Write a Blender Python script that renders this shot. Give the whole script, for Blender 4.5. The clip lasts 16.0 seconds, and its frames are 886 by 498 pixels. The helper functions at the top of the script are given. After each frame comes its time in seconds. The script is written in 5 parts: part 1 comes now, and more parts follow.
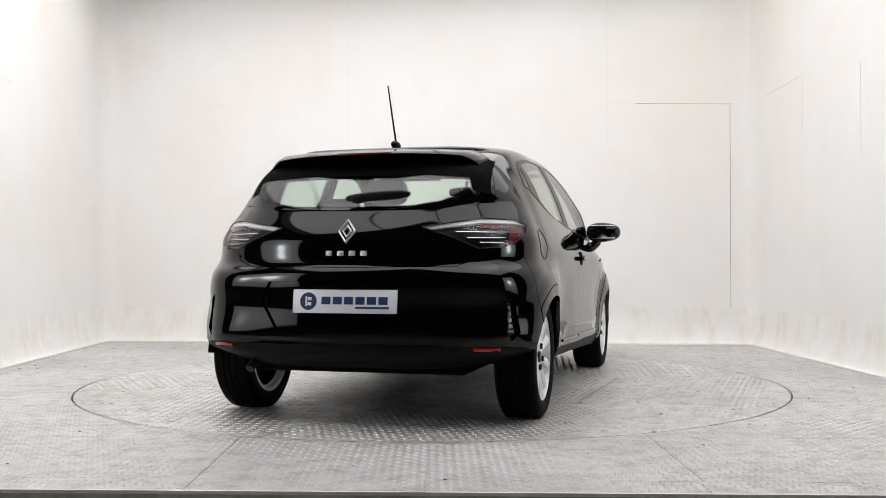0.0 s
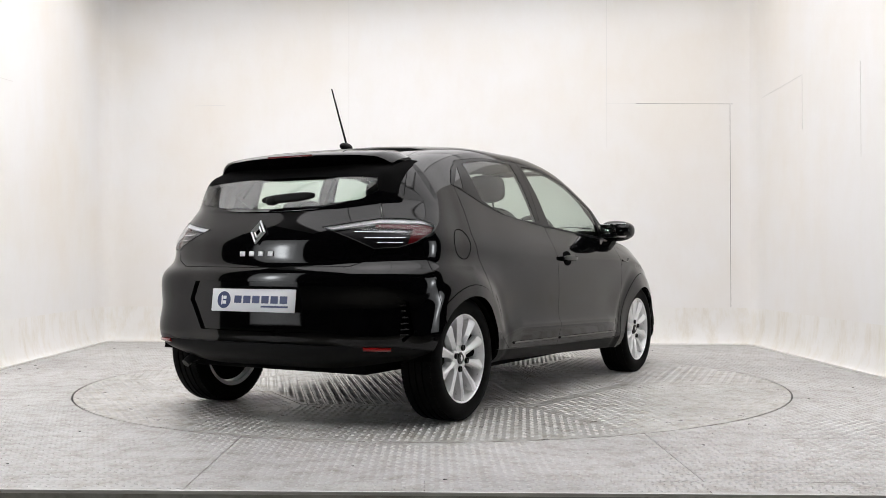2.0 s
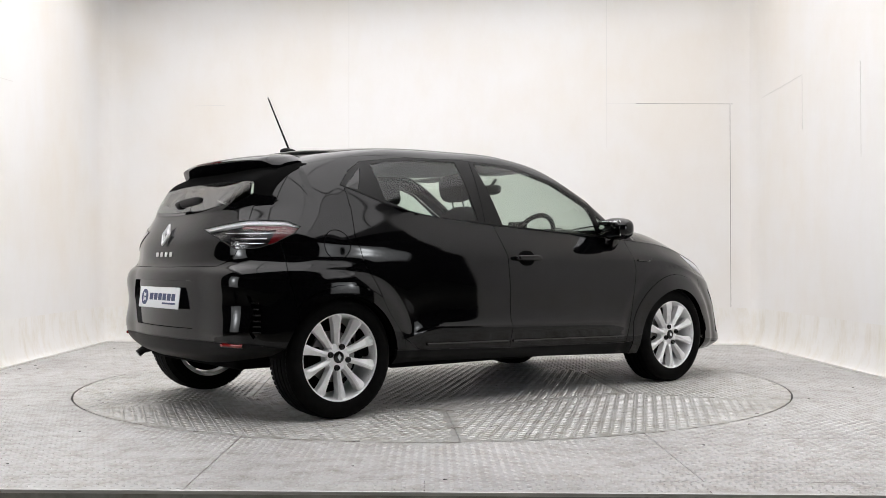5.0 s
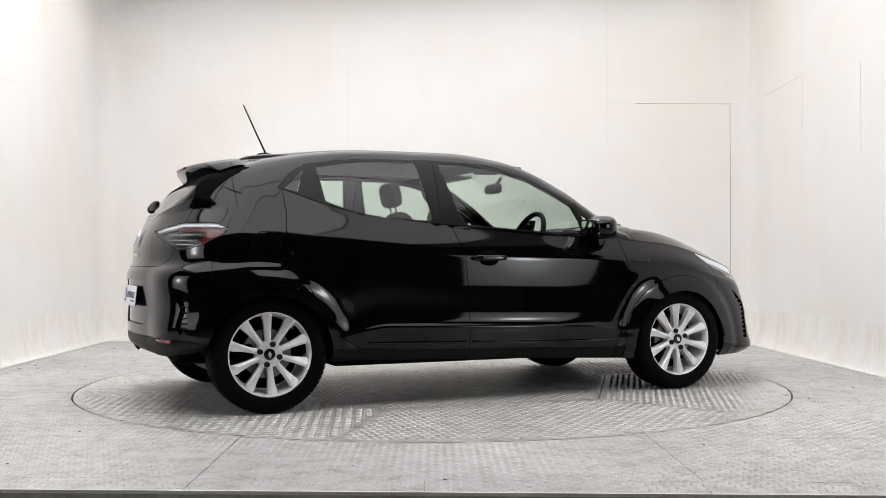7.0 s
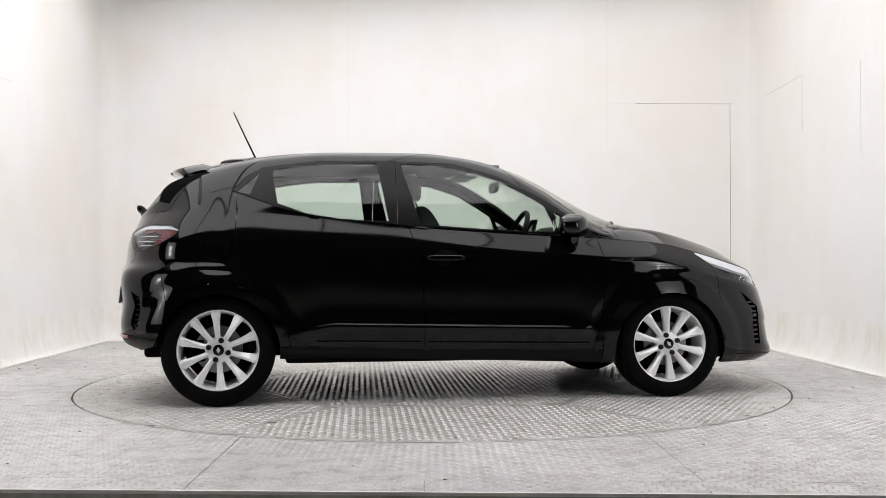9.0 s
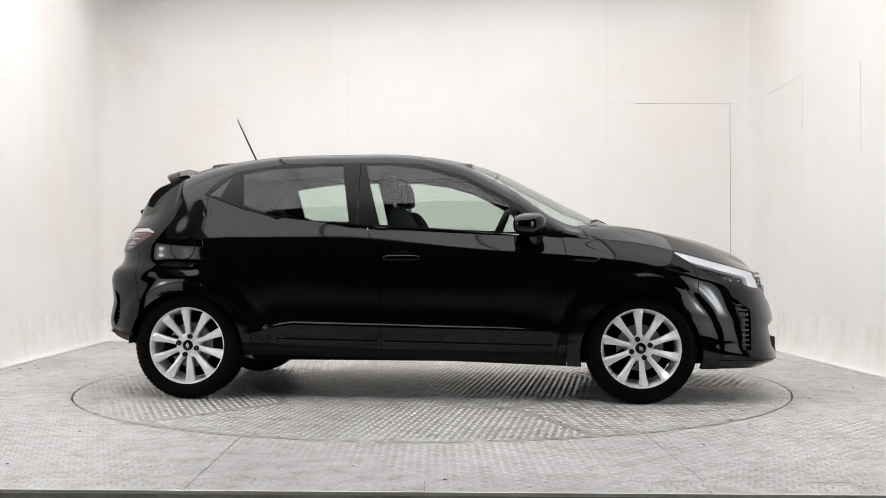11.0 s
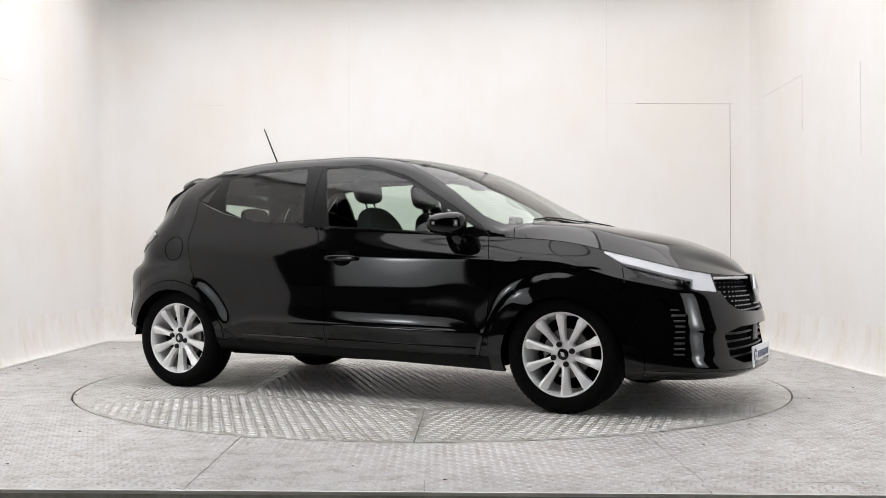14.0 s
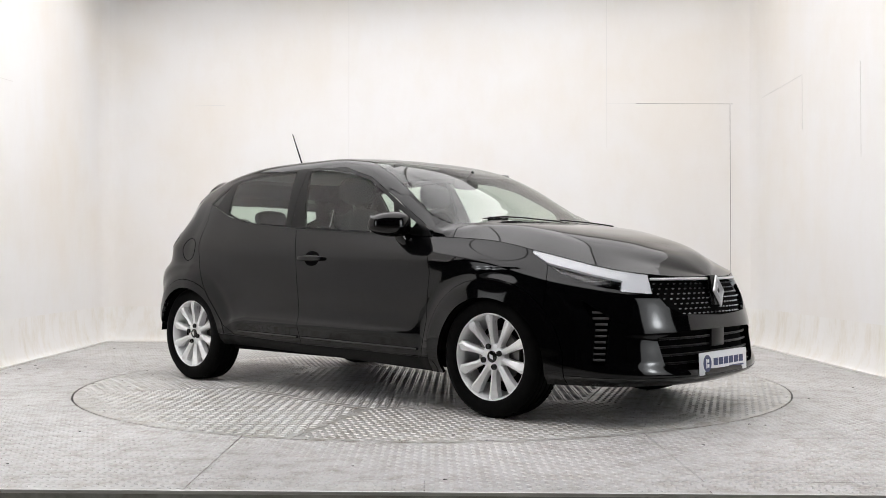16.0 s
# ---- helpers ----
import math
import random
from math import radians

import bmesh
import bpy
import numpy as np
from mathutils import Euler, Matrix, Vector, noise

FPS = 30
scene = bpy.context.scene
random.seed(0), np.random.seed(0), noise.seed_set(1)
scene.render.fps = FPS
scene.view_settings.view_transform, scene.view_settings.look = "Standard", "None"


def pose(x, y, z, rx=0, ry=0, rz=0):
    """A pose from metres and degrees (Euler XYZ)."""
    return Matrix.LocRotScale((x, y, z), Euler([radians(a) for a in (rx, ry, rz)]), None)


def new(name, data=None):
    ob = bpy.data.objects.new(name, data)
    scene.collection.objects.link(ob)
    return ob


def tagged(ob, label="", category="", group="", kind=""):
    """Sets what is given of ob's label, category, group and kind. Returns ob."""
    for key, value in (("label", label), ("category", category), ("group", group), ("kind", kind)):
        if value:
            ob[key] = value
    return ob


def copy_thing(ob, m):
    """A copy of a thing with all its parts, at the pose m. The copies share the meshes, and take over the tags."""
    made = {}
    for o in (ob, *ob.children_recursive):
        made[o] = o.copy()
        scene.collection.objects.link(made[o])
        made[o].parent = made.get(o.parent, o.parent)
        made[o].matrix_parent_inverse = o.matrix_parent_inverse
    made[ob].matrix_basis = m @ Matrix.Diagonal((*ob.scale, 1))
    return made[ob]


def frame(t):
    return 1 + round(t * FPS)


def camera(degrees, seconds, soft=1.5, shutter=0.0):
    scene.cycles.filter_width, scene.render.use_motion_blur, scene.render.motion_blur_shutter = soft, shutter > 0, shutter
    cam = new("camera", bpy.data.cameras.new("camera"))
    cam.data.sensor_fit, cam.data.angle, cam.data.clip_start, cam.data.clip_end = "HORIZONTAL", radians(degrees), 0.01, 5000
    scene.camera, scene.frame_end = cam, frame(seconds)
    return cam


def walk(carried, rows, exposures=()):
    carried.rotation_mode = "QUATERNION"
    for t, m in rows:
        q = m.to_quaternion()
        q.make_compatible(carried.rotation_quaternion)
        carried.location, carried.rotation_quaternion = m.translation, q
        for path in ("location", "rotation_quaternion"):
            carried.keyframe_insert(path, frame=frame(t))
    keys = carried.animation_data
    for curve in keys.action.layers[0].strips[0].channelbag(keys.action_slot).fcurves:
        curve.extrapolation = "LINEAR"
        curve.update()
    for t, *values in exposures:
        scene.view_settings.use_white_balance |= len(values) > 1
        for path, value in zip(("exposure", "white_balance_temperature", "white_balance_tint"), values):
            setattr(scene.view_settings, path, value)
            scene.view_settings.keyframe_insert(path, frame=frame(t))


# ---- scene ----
cam = camera(47.457, 16.0, soft=0.65)
EYE = pose(0, -6.6511, 0.7868, 90.7725, 0, -0.552) @ pose(0, 0, 0, 0, 0, -0.0557)
walk(cam, [(0, EYE), (16.0, EYE)])
scene.view_settings.exposure = 0.0

# ---- world and lights ----
world = bpy.data.worlds.new("world")
scene.world = world
world.use_nodes = True
world.node_tree.nodes["Background"].inputs[0].default_value = (0.9, 0.95, 1.0, 1)
world.node_tree.nodes["Background"].inputs[1].default_value = 0.02

CEIL = 3.62
BACK_L, BACK_R = (-3.24, 3.462), (3.014, 2.914)
FRONT_L, FRONT_R = (-3.12, -3.55), (3.07, -3.55)


# ---- materials ----
class Mat:
    """A node material: small helper around one Principled shader."""

    def __init__(self, name, colour=(0.5, 0.5, 0.5), rough=0.5, metal=0.0, **more):
        self.m = bpy.data.materials.new(name)
        self.m.use_nodes = True
        self.t = self.m.node_tree
        self.b = self.t.nodes["Principled BSDF"]
        self.set("Base Color", (*colour, 1))
        self.set("Roughness", rough)
        self.set("Metallic", metal)
        for k, v in more.items():
            self.set(k.replace("_", " ").title().replace("Ior", "IOR"), v)

    def set(self, key, value):
        self.b.inputs[key].default_value = value

    def node(self, kind, **values):
        n = self.t.nodes.new(kind)
        for k, v in values.items():
            n.inputs[k.replace("_", " ")].default_value = v
        return n

    def link(self, a, b):
        self.t.links.new(a, b)

    def coords(self):
        n = self.t.nodes.new("ShaderNodeTexCoord")
        return n.outputs["Object"]

    def noise(self, scale, detail=4, rough=0.6, stretch=None):
        n = self.node("ShaderNodeTexNoise", Scale=scale, Detail=detail, Roughness=rough)
        src = self.coords()
        if stretch:
            mp = self.t.nodes.new("ShaderNodeMapping")
            mp.inputs["Scale"].default_value = stretch
            self.link(src, mp.inputs[0])
            src = mp.outputs[0]
        self.link(src, n.inputs["Vector"])
        return n.outputs[0]

    def ramp(self, src, *stops):
        r = self.t.nodes.new("ShaderNodeValToRGB")
        while len(r.color_ramp.elements) < len(stops):
            r.color_ramp.elements.new(0.5)
        for e, (p, c) in zip(r.color_ramp.elements, stops):
            e.position = p
            e.color = (*c, 1) if isinstance(c, tuple) else (c, c, c, 1)
        self.link(src, r.inputs[0])
        return r.outputs[0]

    def mix(self, a, b, fac, mode="MIX"):
        n = self.t.nodes.new("ShaderNodeMix")
        n.data_type, n.blend_type = "RGBA", mode
        for sock, v in ((n.inputs[0], fac), (n.inputs[6], a), (n.inputs[7], b)):
            if hasattr(v, "is_linked"):
                self.link(v, sock)
            elif isinstance(v, tuple):
                sock.default_value = (*v, 1)
            else:
                sock.default_value = v
        return n.outputs[2]

    def colour(self, out):
        self.link(out, self.b.inputs["Base Color"])

    def rough(self, out):
        self.link(out, self.b.inputs["Roughness"])

    def bump(self, src, strength=0.2, distance=0.01):
        n = self.node("ShaderNodeBump", Strength=strength, Distance=distance)
        self.link(src, n.inputs["Height"])
        self.link(n.outputs[0], self.b.inputs["Normal"])


def glass_material(name, tint, gloss=1.0):
    """A thin pane: clear, tinted, with the gloss of glass that grows towards grazing views."""
    m = bpy.data.materials.new(name)
    m.use_nodes = True
    t = m.node_tree
    t.nodes.clear()
    out = t.nodes.new("ShaderNodeOutputMaterial")
    mix = t.nodes.new("ShaderNodeMixShader")
    tr = t.nodes.new("ShaderNodeBsdfTransparent")
    gl = t.nodes.new("ShaderNodeBsdfGlossy")
    lw = t.nodes.new("ShaderNodeLayerWeight")
    power = t.nodes.new("ShaderNodeMath")
    scale = t.nodes.new("ShaderNodeMath")
    lw.inputs[0].default_value = 0.5
    power.operation, power.inputs[1].default_value = "POWER", 4.0
    scale.operation = "MULTIPLY_ADD"
    scale.inputs[1].default_value, scale.inputs[2].default_value = 0.85 * gloss, 0.05 * gloss
    tr.inputs[0].default_value = (*tint, 1)
    gl.inputs["Roughness"].default_value = 0.0
    t.links.new(lw.outputs["Facing"], power.inputs[0])
    t.links.new(power.outputs[0], scale.inputs[0])
    t.links.new(scale.outputs[0], mix.inputs[0])
    t.links.new(tr.outputs[0], mix.inputs[1])
    t.links.new(gl.outputs[0], mix.inputs[2])
    t.links.new(mix.outputs[0], out.inputs[0])
    return m


def glow_material(name, colour, strength):
    m = Mat(name, (0.8, 0.8, 0.8), 0.5)
    m.set("Emission Color", (*colour, 1))
    m.set("Emission Strength", strength)
    return m.m


paint = Mat("black_car_paint", (0.004, 0.004, 0.0045), 0.35, coat_weight=1.0, coat_roughness=0.05, coat_ior=1.5)
paint.set("Specular IOR Level", 0.0)
paint.set("Coat IOR", 1.40)
flake = paint.noise(900, 1)
paint.colour(paint.ramp(flake, (0.4, (0.0012, 0.0012, 0.0014)), (0.75, (0.003, 0.003, 0.0034))))
PAINT = paint.m
plastic = Mat("black_grained_plastic", (0.003, 0.003, 0.003), 0.45)
plastic.set("Specular IOR Level", 0.12)
plastic.bump(plastic.noise(700, 2), 0.15, 0.001)
PLASTIC = plastic.m
GLOSS = Mat("gloss_black_plastic", (0.002, 0.002, 0.002), 0.06).m
satin = Mat("satin_black_trim", (0.003, 0.003, 0.003), 0.3)
satin.set("Specular IOR Level", 0.2)
SATIN = satin.m
rubber = Mat("tyre_rubber", (0.006, 0.006, 0.006), 0.6)
rubber.set("Specular IOR Level", 0.05)
rubber.colour(rubber.ramp(rubber.noise(30), (0.3, (0.0015, 0.0015, 0.0015)), (0.8, (0.005, 0.0048, 0.0046))))
rubber.bump(rubber.noise(400, 2), 0.2, 0.001)
RUBBER = rubber.m
alloy = Mat("silver_alloy", (0.86, 0.862, 0.866), 0.32, 0.25)
alloy.rough(alloy.ramp(alloy.noise(60), (0.3, 0.26), (0.8, 0.4)))
ALLOY = alloy.m
DARKMETAL = Mat("dark_metal", (0.02, 0.02, 0.02), 0.45, 0.6).m
DISC = Mat("brake_disc_steel", (0.25, 0.24, 0.23), 0.4, 0.9).m
CHROME = Mat("chrome", (0.75, 0.76, 0.77), 0.08, 1.0).m
BADGE = Mat("satin_silver_badge", (0.66, 0.66, 0.67), 0.42, 0.6).m
cloth = Mat("charcoal_seat_cloth", (0.02, 0.02, 0.021), 0.9)
cloth.bump(cloth.noise(300, 2), 0.3, 0.002)
CLOTH = cloth.m
liner = Mat("dark_liner", (0.003, 0.003, 0.003), 0.9)
liner.set("Specular IOR Level", 0.04)
LINER = liner.m
HEADLINER = Mat("grey_headliner", (0.22, 0.22, 0.21), 0.9).m
GLASS = glass_material("tinted_side_glass", (0.72, 0.80, 0.74))
SCREEN = glass_material("windscreen_glass", (0.80, 0.86, 0.81))
LENS = glass_material("clear_lens", (0.95, 0.95, 0.96), 0.6)
REDLENS = Mat("red_lens", (0.09, 0.003, 0.005), 0.2).m
REFLECT = Mat("red_reflector", (0.2, 0.008, 0.008), 0.15, coat_weight=1.0).m
WHITE_PLATE = Mat("white_plate", (0.78, 0.79, 0.82), 0.3).m
NAVY = Mat("navy_print", (0.02, 0.035, 0.12), 0.4).m
SMOKED = Mat("smoked_lamp_interior", (0.02, 0.019, 0.02), 0.25, 0.4).m
FROST = Mat("frosted_light_strip", (0.86, 0.87, 0.89), 0.45).m
SLAT = Mat("dark_grey_slats", (0.022, 0.022, 0.023), 0.4).m
STUD = Mat("grey_grille_studs", (0.34, 0.34, 0.35), 0.3, 0.7).m
SILVER_LAMP = Mat("lamp_reflector", (0.7, 0.7, 0.72), 0.15, 1.0).m


def wall_material():
    m = Mat("white_painted_wall", (0.8, 0.78, 0.74), 0.6)
    big = m.ramp(m.noise(0.6, 3), (0.33, (0.85, 0.815, 0.765)), (0.55, (0.868, 0.858, 0.845)), (0.75, (0.875, 0.87, 0.865)))
    fine = m.ramp(m.noise(7, 6, 0.7, (1, 1, 0.4)), (0.45, (1, 1, 1)), (0.8, (0.985, 0.975, 0.955)))
    m.colour(m.mix(big, fine, 1.0, "MULTIPLY"))
    m.bump(m.noise(45, 5), 0.06, 0.003)
    return m.m


def scuffed_material():
    m = Mat("scuffed_white_cove", (0.85, 0.84, 0.8), 0.45)
    base = m.ramp(m.noise(1.3, 4), (0.35, (0.85, 0.835, 0.80)), (0.7, (0.89, 0.88, 0.865)))
    streak = m.ramp(m.noise(5, 8, 0.75, (1.6, 1.6, 0.5)), (0.47, (1, 1, 1)), (0.6, (0.95, 0.93, 0.89)), (0.8, (0.80, 0.76, 0.69)))
    m.colour(m.mix(base, streak, 1.0, "MULTIPLY"))
    m.bump(m.noise(16, 8, 0.7), 0.25, 0.01)
    return m.m


def plate_material(name, lo, hi, dirt, rough):
    m = Mat(name, lo, rough, 0.3)
    big = m.ramp(m.noise(0.8, 5), (0.35, lo), (0.65, hi))
    spots = m.ramp(m.noise(9, 7, 0.7), (0.45, (1, 1, 1)), (0.7, dirt))
    info = m.t.nodes.new("ShaderNodeObjectInfo")
    tone = m.ramp(info.outputs["Random"], (0.0, 0.93), (1.0, 1.0))
    m.colour(m.mix(m.mix(big, spots, 1.0, "MULTIPLY"), tone, 1.0, "MULTIPLY"))
    m.rough(m.ramp(m.noise(12, 6), (0.3, rough - 0.1), (0.7, rough + 0.12)))
    m.bump(m.noise(60, 4), 0.1, 0.002)
    return m.m


WALL = wall_material()
COVE = scuffed_material()
DECK = plate_material("worn_grey_tread_plate", (0.46, 0.455, 0.45), (0.58, 0.572, 0.567), (0.62, 0.58, 0.53), 0.5)
TABLE = plate_material("worn_turntable_tread_plate", (0.48, 0.474, 0.458), (0.62, 0.61, 0.595), (0.46, 0.41, 0.31), 0.34)
GAP = Mat("dark_joint", (0.02, 0.02, 0.02), 0.8).m
conc = Mat("stained_concrete", (0.3, 0.29, 0.25), 0.8)
conc.colour(conc.ramp(conc.noise(14, 8, 0.7), (0.3, (0.13, 0.125, 0.10)), (0.7, (0.34, 0.33, 0.29))))
conc.bump(conc.noise(60, 6), 0.4, 0.004)
CONCRETE = conc.m
hallm = Mat("dark_hall_wall", (0.02, 0.02, 0.02), 0.9)
hallm.colour(hallm.ramp(hallm.noise(2, 4), (0.3, (0.014, 0.014, 0.015)), (0.7, (0.03, 0.03, 0.03))))
HALL = hallm.m
CEILM = Mat("white_ceiling", (0.8, 0.79, 0.78), 0.8).m
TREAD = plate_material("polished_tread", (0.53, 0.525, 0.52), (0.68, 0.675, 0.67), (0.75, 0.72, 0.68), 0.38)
EDGE = Mat("aluminium_edge", (0.75, 0.75, 0.75), 0.4, 0.4).m


# ---- mesh helpers ----
def smooth(me, angle=None):
    for p in me.polygons:
        p.use_smooth = True
    if angle:
        me.set_sharp_from_angle(angle=radians(angle))


def part(name, bm, material, parent=None, label="", sharp=35, m=None):
    me = bpy.data.meshes.new(name)
    bm.to_mesh(me)
    bm.free()
    mats = material if isinstance(material, (list, tuple)) else [material]
    for k in mats:
        me.materials.append(k)
    if sharp is not None:
        smooth(me, sharp)
    ob = new(name, me)
    if parent is not None:
        ob.parent = parent
    if m is not None:
        ob.matrix_basis = m
    if label:
        tagged(ob, label)
    return ob


def thing(name, label, category, group="", kind="", m=None):
    ob = new(name)
    if m is not None:
        ob.matrix_basis = m
    return tagged(ob, label, category, group, kind)


def box(bm, x0, x1, y0, y1, z0, z1, bevel=0.0, m=None, seg=2):
    r = bmesh.ops.create_cube(bm, size=1)
    vs = r["verts"]
    for v in vs:
        v.co = Vector(((v.co.x + 0.5) * (x1 - x0) + x0, (v.co.y + 0.5) * (y1 - y0) + y0, (v.co.z + 0.5) * (z1 - z0) + z0))
    if m is not None:
        bmesh.ops.transform(bm, matrix=m, verts=vs)
    if bevel:
        es = list({e for v in vs for e in v.link_edges})
        bmesh.ops.bevel(bm, geom=es, offset=bevel, segments=seg, profile=0.5, affect="EDGES")
    return bm


def cyl(bm, a, b, r0, r1=None, n=20, caps=True):
    a, b = Vector(a), Vector(b)
    r1 = r0 if r1 is None else r1
    q = (b - a).to_track_quat("Z", "Y").to_matrix().to_4x4()
    r = bmesh.ops.create_cone(bm, cap_ends=caps, segments=n, radius1=r0, radius2=r1, depth=(b - a).length)
    bmesh.ops.transform(bm, matrix=Matrix.Translation((a + b) / 2) @ q, verts=r["verts"])
    return bm


def tube(bm, pts, radius, n=8):
    """A round tube along points."""
    pts = [Vector(p) for p in pts]
    rings = []
    for i, p in enumerate(pts):
        d = (pts[min(i + 1, len(pts) - 1)] - pts[max(i - 1, 0)]).normalized()
        side = d.cross(Vector((0, 0, 1)))
        side = side.normalized() if side.length > 1e-4 else Vector((1, 0, 0))
        up = side.cross(d)
        r = radius(i / (len(pts) - 1)) if callable(radius) else radius
        rings.append([bm.verts.new(p + (side * math.cos(k * math.tau / n) + up * math.sin(k * math.tau / n)) * r) for k in range(n)])
    for a, b in zip(rings, rings[1:]):
        for k in range(n):
            bm.faces.new((a[k], a[(k + 1) % n], b[(k + 1) % n], b[k]))
    bm.faces.new(rings[0][::-1])
    bm.faces.new(rings[-1])
    return bm


def lathe(bm, profile, n=64, closed=False):
    """Turns (radius, y) pairs round the y axis."""
    rings = [[bm.verts.new((r * math.cos(k * math.tau / n), y, r * math.sin(k * math.tau / n))) for k in range(n)] for r, y in profile]
    pairs = list(zip(rings, rings[1:])) + ([(rings[-1], rings[0])] if closed else [])
    for a, b in pairs:
        for k in range(n):
            bm.faces.new((a[k], a[(k + 1) % n], b[(k + 1) % n], b[k]))
    return bm


def prism(bm, outline, depth, m=None):
    """A flat outline in x, z given thickness along y."""
    a = [bm.verts.new((x, 0, z)) for x, z in outline]
    b = [bm.verts.new((x, depth, z)) for x, z in outline]
    n = len(a)
    bm.faces.new(a)
    bm.faces.new(b[::-1])
    for i in range(n):
        bm.faces.new((a[i], b[i], b[(i + 1) % n], a[(i + 1) % n]))
    bmesh.ops.recalc_face_normals(bm, faces=bm.faces[:])
    if m is not None:
        bmesh.ops.transform(bm, matrix=m, verts=a + b)
    return bm


def hermite(knots, values, u):
    """Smooth curve through values at knots (finite-difference tangents)."""
    k, v, u = np.asarray(knots, float), np.asarray(values, float), np.asarray(u, float)
    v = v.reshape(len(k), -1)
    d = np.diff(v, axis=0) / np.diff(k)[:, None]
    t = np.empty_like(v)
    t[0], t[-1] = d[0], d[-1]
    h = np.diff(k)
    w = (h[1:] / (h[1:] + h[:-1]))[:, None]
    t[1:-1] = w * d[:-1] + (1 - w) * d[1:]
    i = np.clip(np.searchsorted(k, u, "right") - 1, 0, len(k) - 2)
    hh = h[i]
    s = ((u - k[i]) / hh)[:, None]
    hh = hh[:, None]
    return (2 * s**3 - 3 * s**2 + 1) * v[i] + (s**3 - 2 * s**2 + s) * hh * t[i] + (-2 * s**3 + 3 * s**2) * v[i + 1] + (s**3 - s**2) * hh * t[i + 1]


# ---- the photo booth: floor, walls, ceiling ----
def swept(name, path, profile, material, label, before=None, after=None):
    """A profile of (offset outwards, height) swept along a plan path; its outside is to the left of the way."""
    bm = bmesh.new()
    rows = []
    n = len(path)
    for i, p in enumerate(path):
        a = Vector(path[i - 1]) if i else Vector(before or path[0])
        b = Vector(path[i + 1]) if i < n - 1 else Vector(after or path[-1])
        d = (b - a).normalized()
        out = Vector((-d.y, d.x))
        rows.append([bm.verts.new((p[0] + out.x * o, p[1] + out.y * o, z)) for o, z in profile])
    m = len(profile)
    for r, q in zip(rows, rows[1:]):
        for k in range(m):
            bm.faces.new((r[k], r[(k + 1) % m], q[(k + 1) % m], q[k]))
    bm.faces.new(rows[0][::-1])
    bm.faces.new(rows[-1])
    bmesh.ops.recalc_face_normals(bm, faces=bm.faces[:])
    return tagged(part(name, bm, material, sharp=40), label, kind="structure")


def rounded(corner, a, b, r=0.16, n=8):
    """Points of a rounded corner between the ways to a and to b."""
    c, a, b = Vector(corner), Vector(a), Vector(b)
    p, q = c + (a - c).normalized() * r, c + (b - c).normalized() * r
    return [tuple((1 - t) ** 2 * p + 2 * t * (1 - t) * c + t * t * q) for t in (i / n for i in range(n + 1))]


def lerp2(a, b, n):
    return [tuple(Vector(a).lerp(Vector(b), i / n)) for i in range(n + 1)]


# the side walls stop short of the deck's front corners
SIDE_END = -1.75
END_L = (BACK_L[0] + (BACK_L[1] - SIDE_END) / (BACK_L[1] - FRONT_L[1]) * (FRONT_L[0] - BACK_L[0]), SIDE_END)
END_R = (BACK_R[0] + (BACK_R[1] - SIDE_END) / (BACK_R[1] - FRONT_R[1]) * (FRONT_R[0] - BACK_R[0]), SIDE_END)
ROUND_L = rounded(BACK_L, FRONT_L, BACK_R)
ROUND_R = rounded(BACK_R, BACK_L, FRONT_R)
cove_profile = [(0.0, -0.06), (0.0, 0.012)] + [(0.07 * math.sin(a), 0.012 + 0.338 * (1 - math.cos(a))) for a in (i * math.pi / 20 for i in range(1, 10))] + [(0.07, 0.35), (0.30, 0.35), (0.30, -0.06)]
wall_profile = [(0.07, 0.35), (0.07, CEIL), (0.30, CEIL), (0.30, 0.35)]
full_path = lerp2(END_L, ROUND_L[0], 12)[:-1] + ROUND_L + lerp2(ROUND_L[-1], ROUND_R[0], 12)[1:-1] + ROUND_R + lerp2(ROUND_R[-1], END_R, 12)[1:]
swept("cove_skirting", full_path, cove_profile, COVE, "scuffed white curved foot of the booth walls")
wall_west = swept("wall_west", [END_L] + ROUND_L[:5], wall_profile, WALL, "white painted booth wall with faint marks", after=ROUND_L[5])
wall_north = swept("wall_north", ROUND_L[4:] + ROUND_R[:5], wall_profile, WALL, "white painted panelled back wall with thin joints", ROUND_L[3], ROUND_R[5])
wall_east = swept("wall_east", ROUND_R[4:] + [END_R], wall_profile, WALL, "white painted booth wall with faint joints", before=ROUND_R[3])


def joint(parent, a, b, width=0.004, material=None):
    """A thin dark joint from a to b on a wall; 2 mm proud."""
    bm = bmesh.new()
    a, b = Vector(a), Vector(b)
    w = (b - a).normalized()
    flat = Vector((w.y, -w.x, 0)).normalized() if abs(w.z) < 0.5 else None
    length = (b - a).length
    box(bm, 0, length, -0.002, 0.002, -width / 2, width / 2)
    x = w
    y = (Vector((0, 0, 1)).cross(x)).normalized() if flat is not None else Vector((0, 1, 0))
    z = x.cross(y)
    m = Matrix((x, y, z)).transposed().to_4x4()
    m.translation = a
    bmesh.ops.transform(bm, matrix=m, verts=bm.verts[:])
    return part("joint", bm, material or GAP, parent, sharp=None)


JOINT = Mat("grey_joint", (0.22, 0.20, 0.18), 0.8).m
FAINT = Mat("filled_joint", (0.76, 0.745, 0.72), 0.8).m


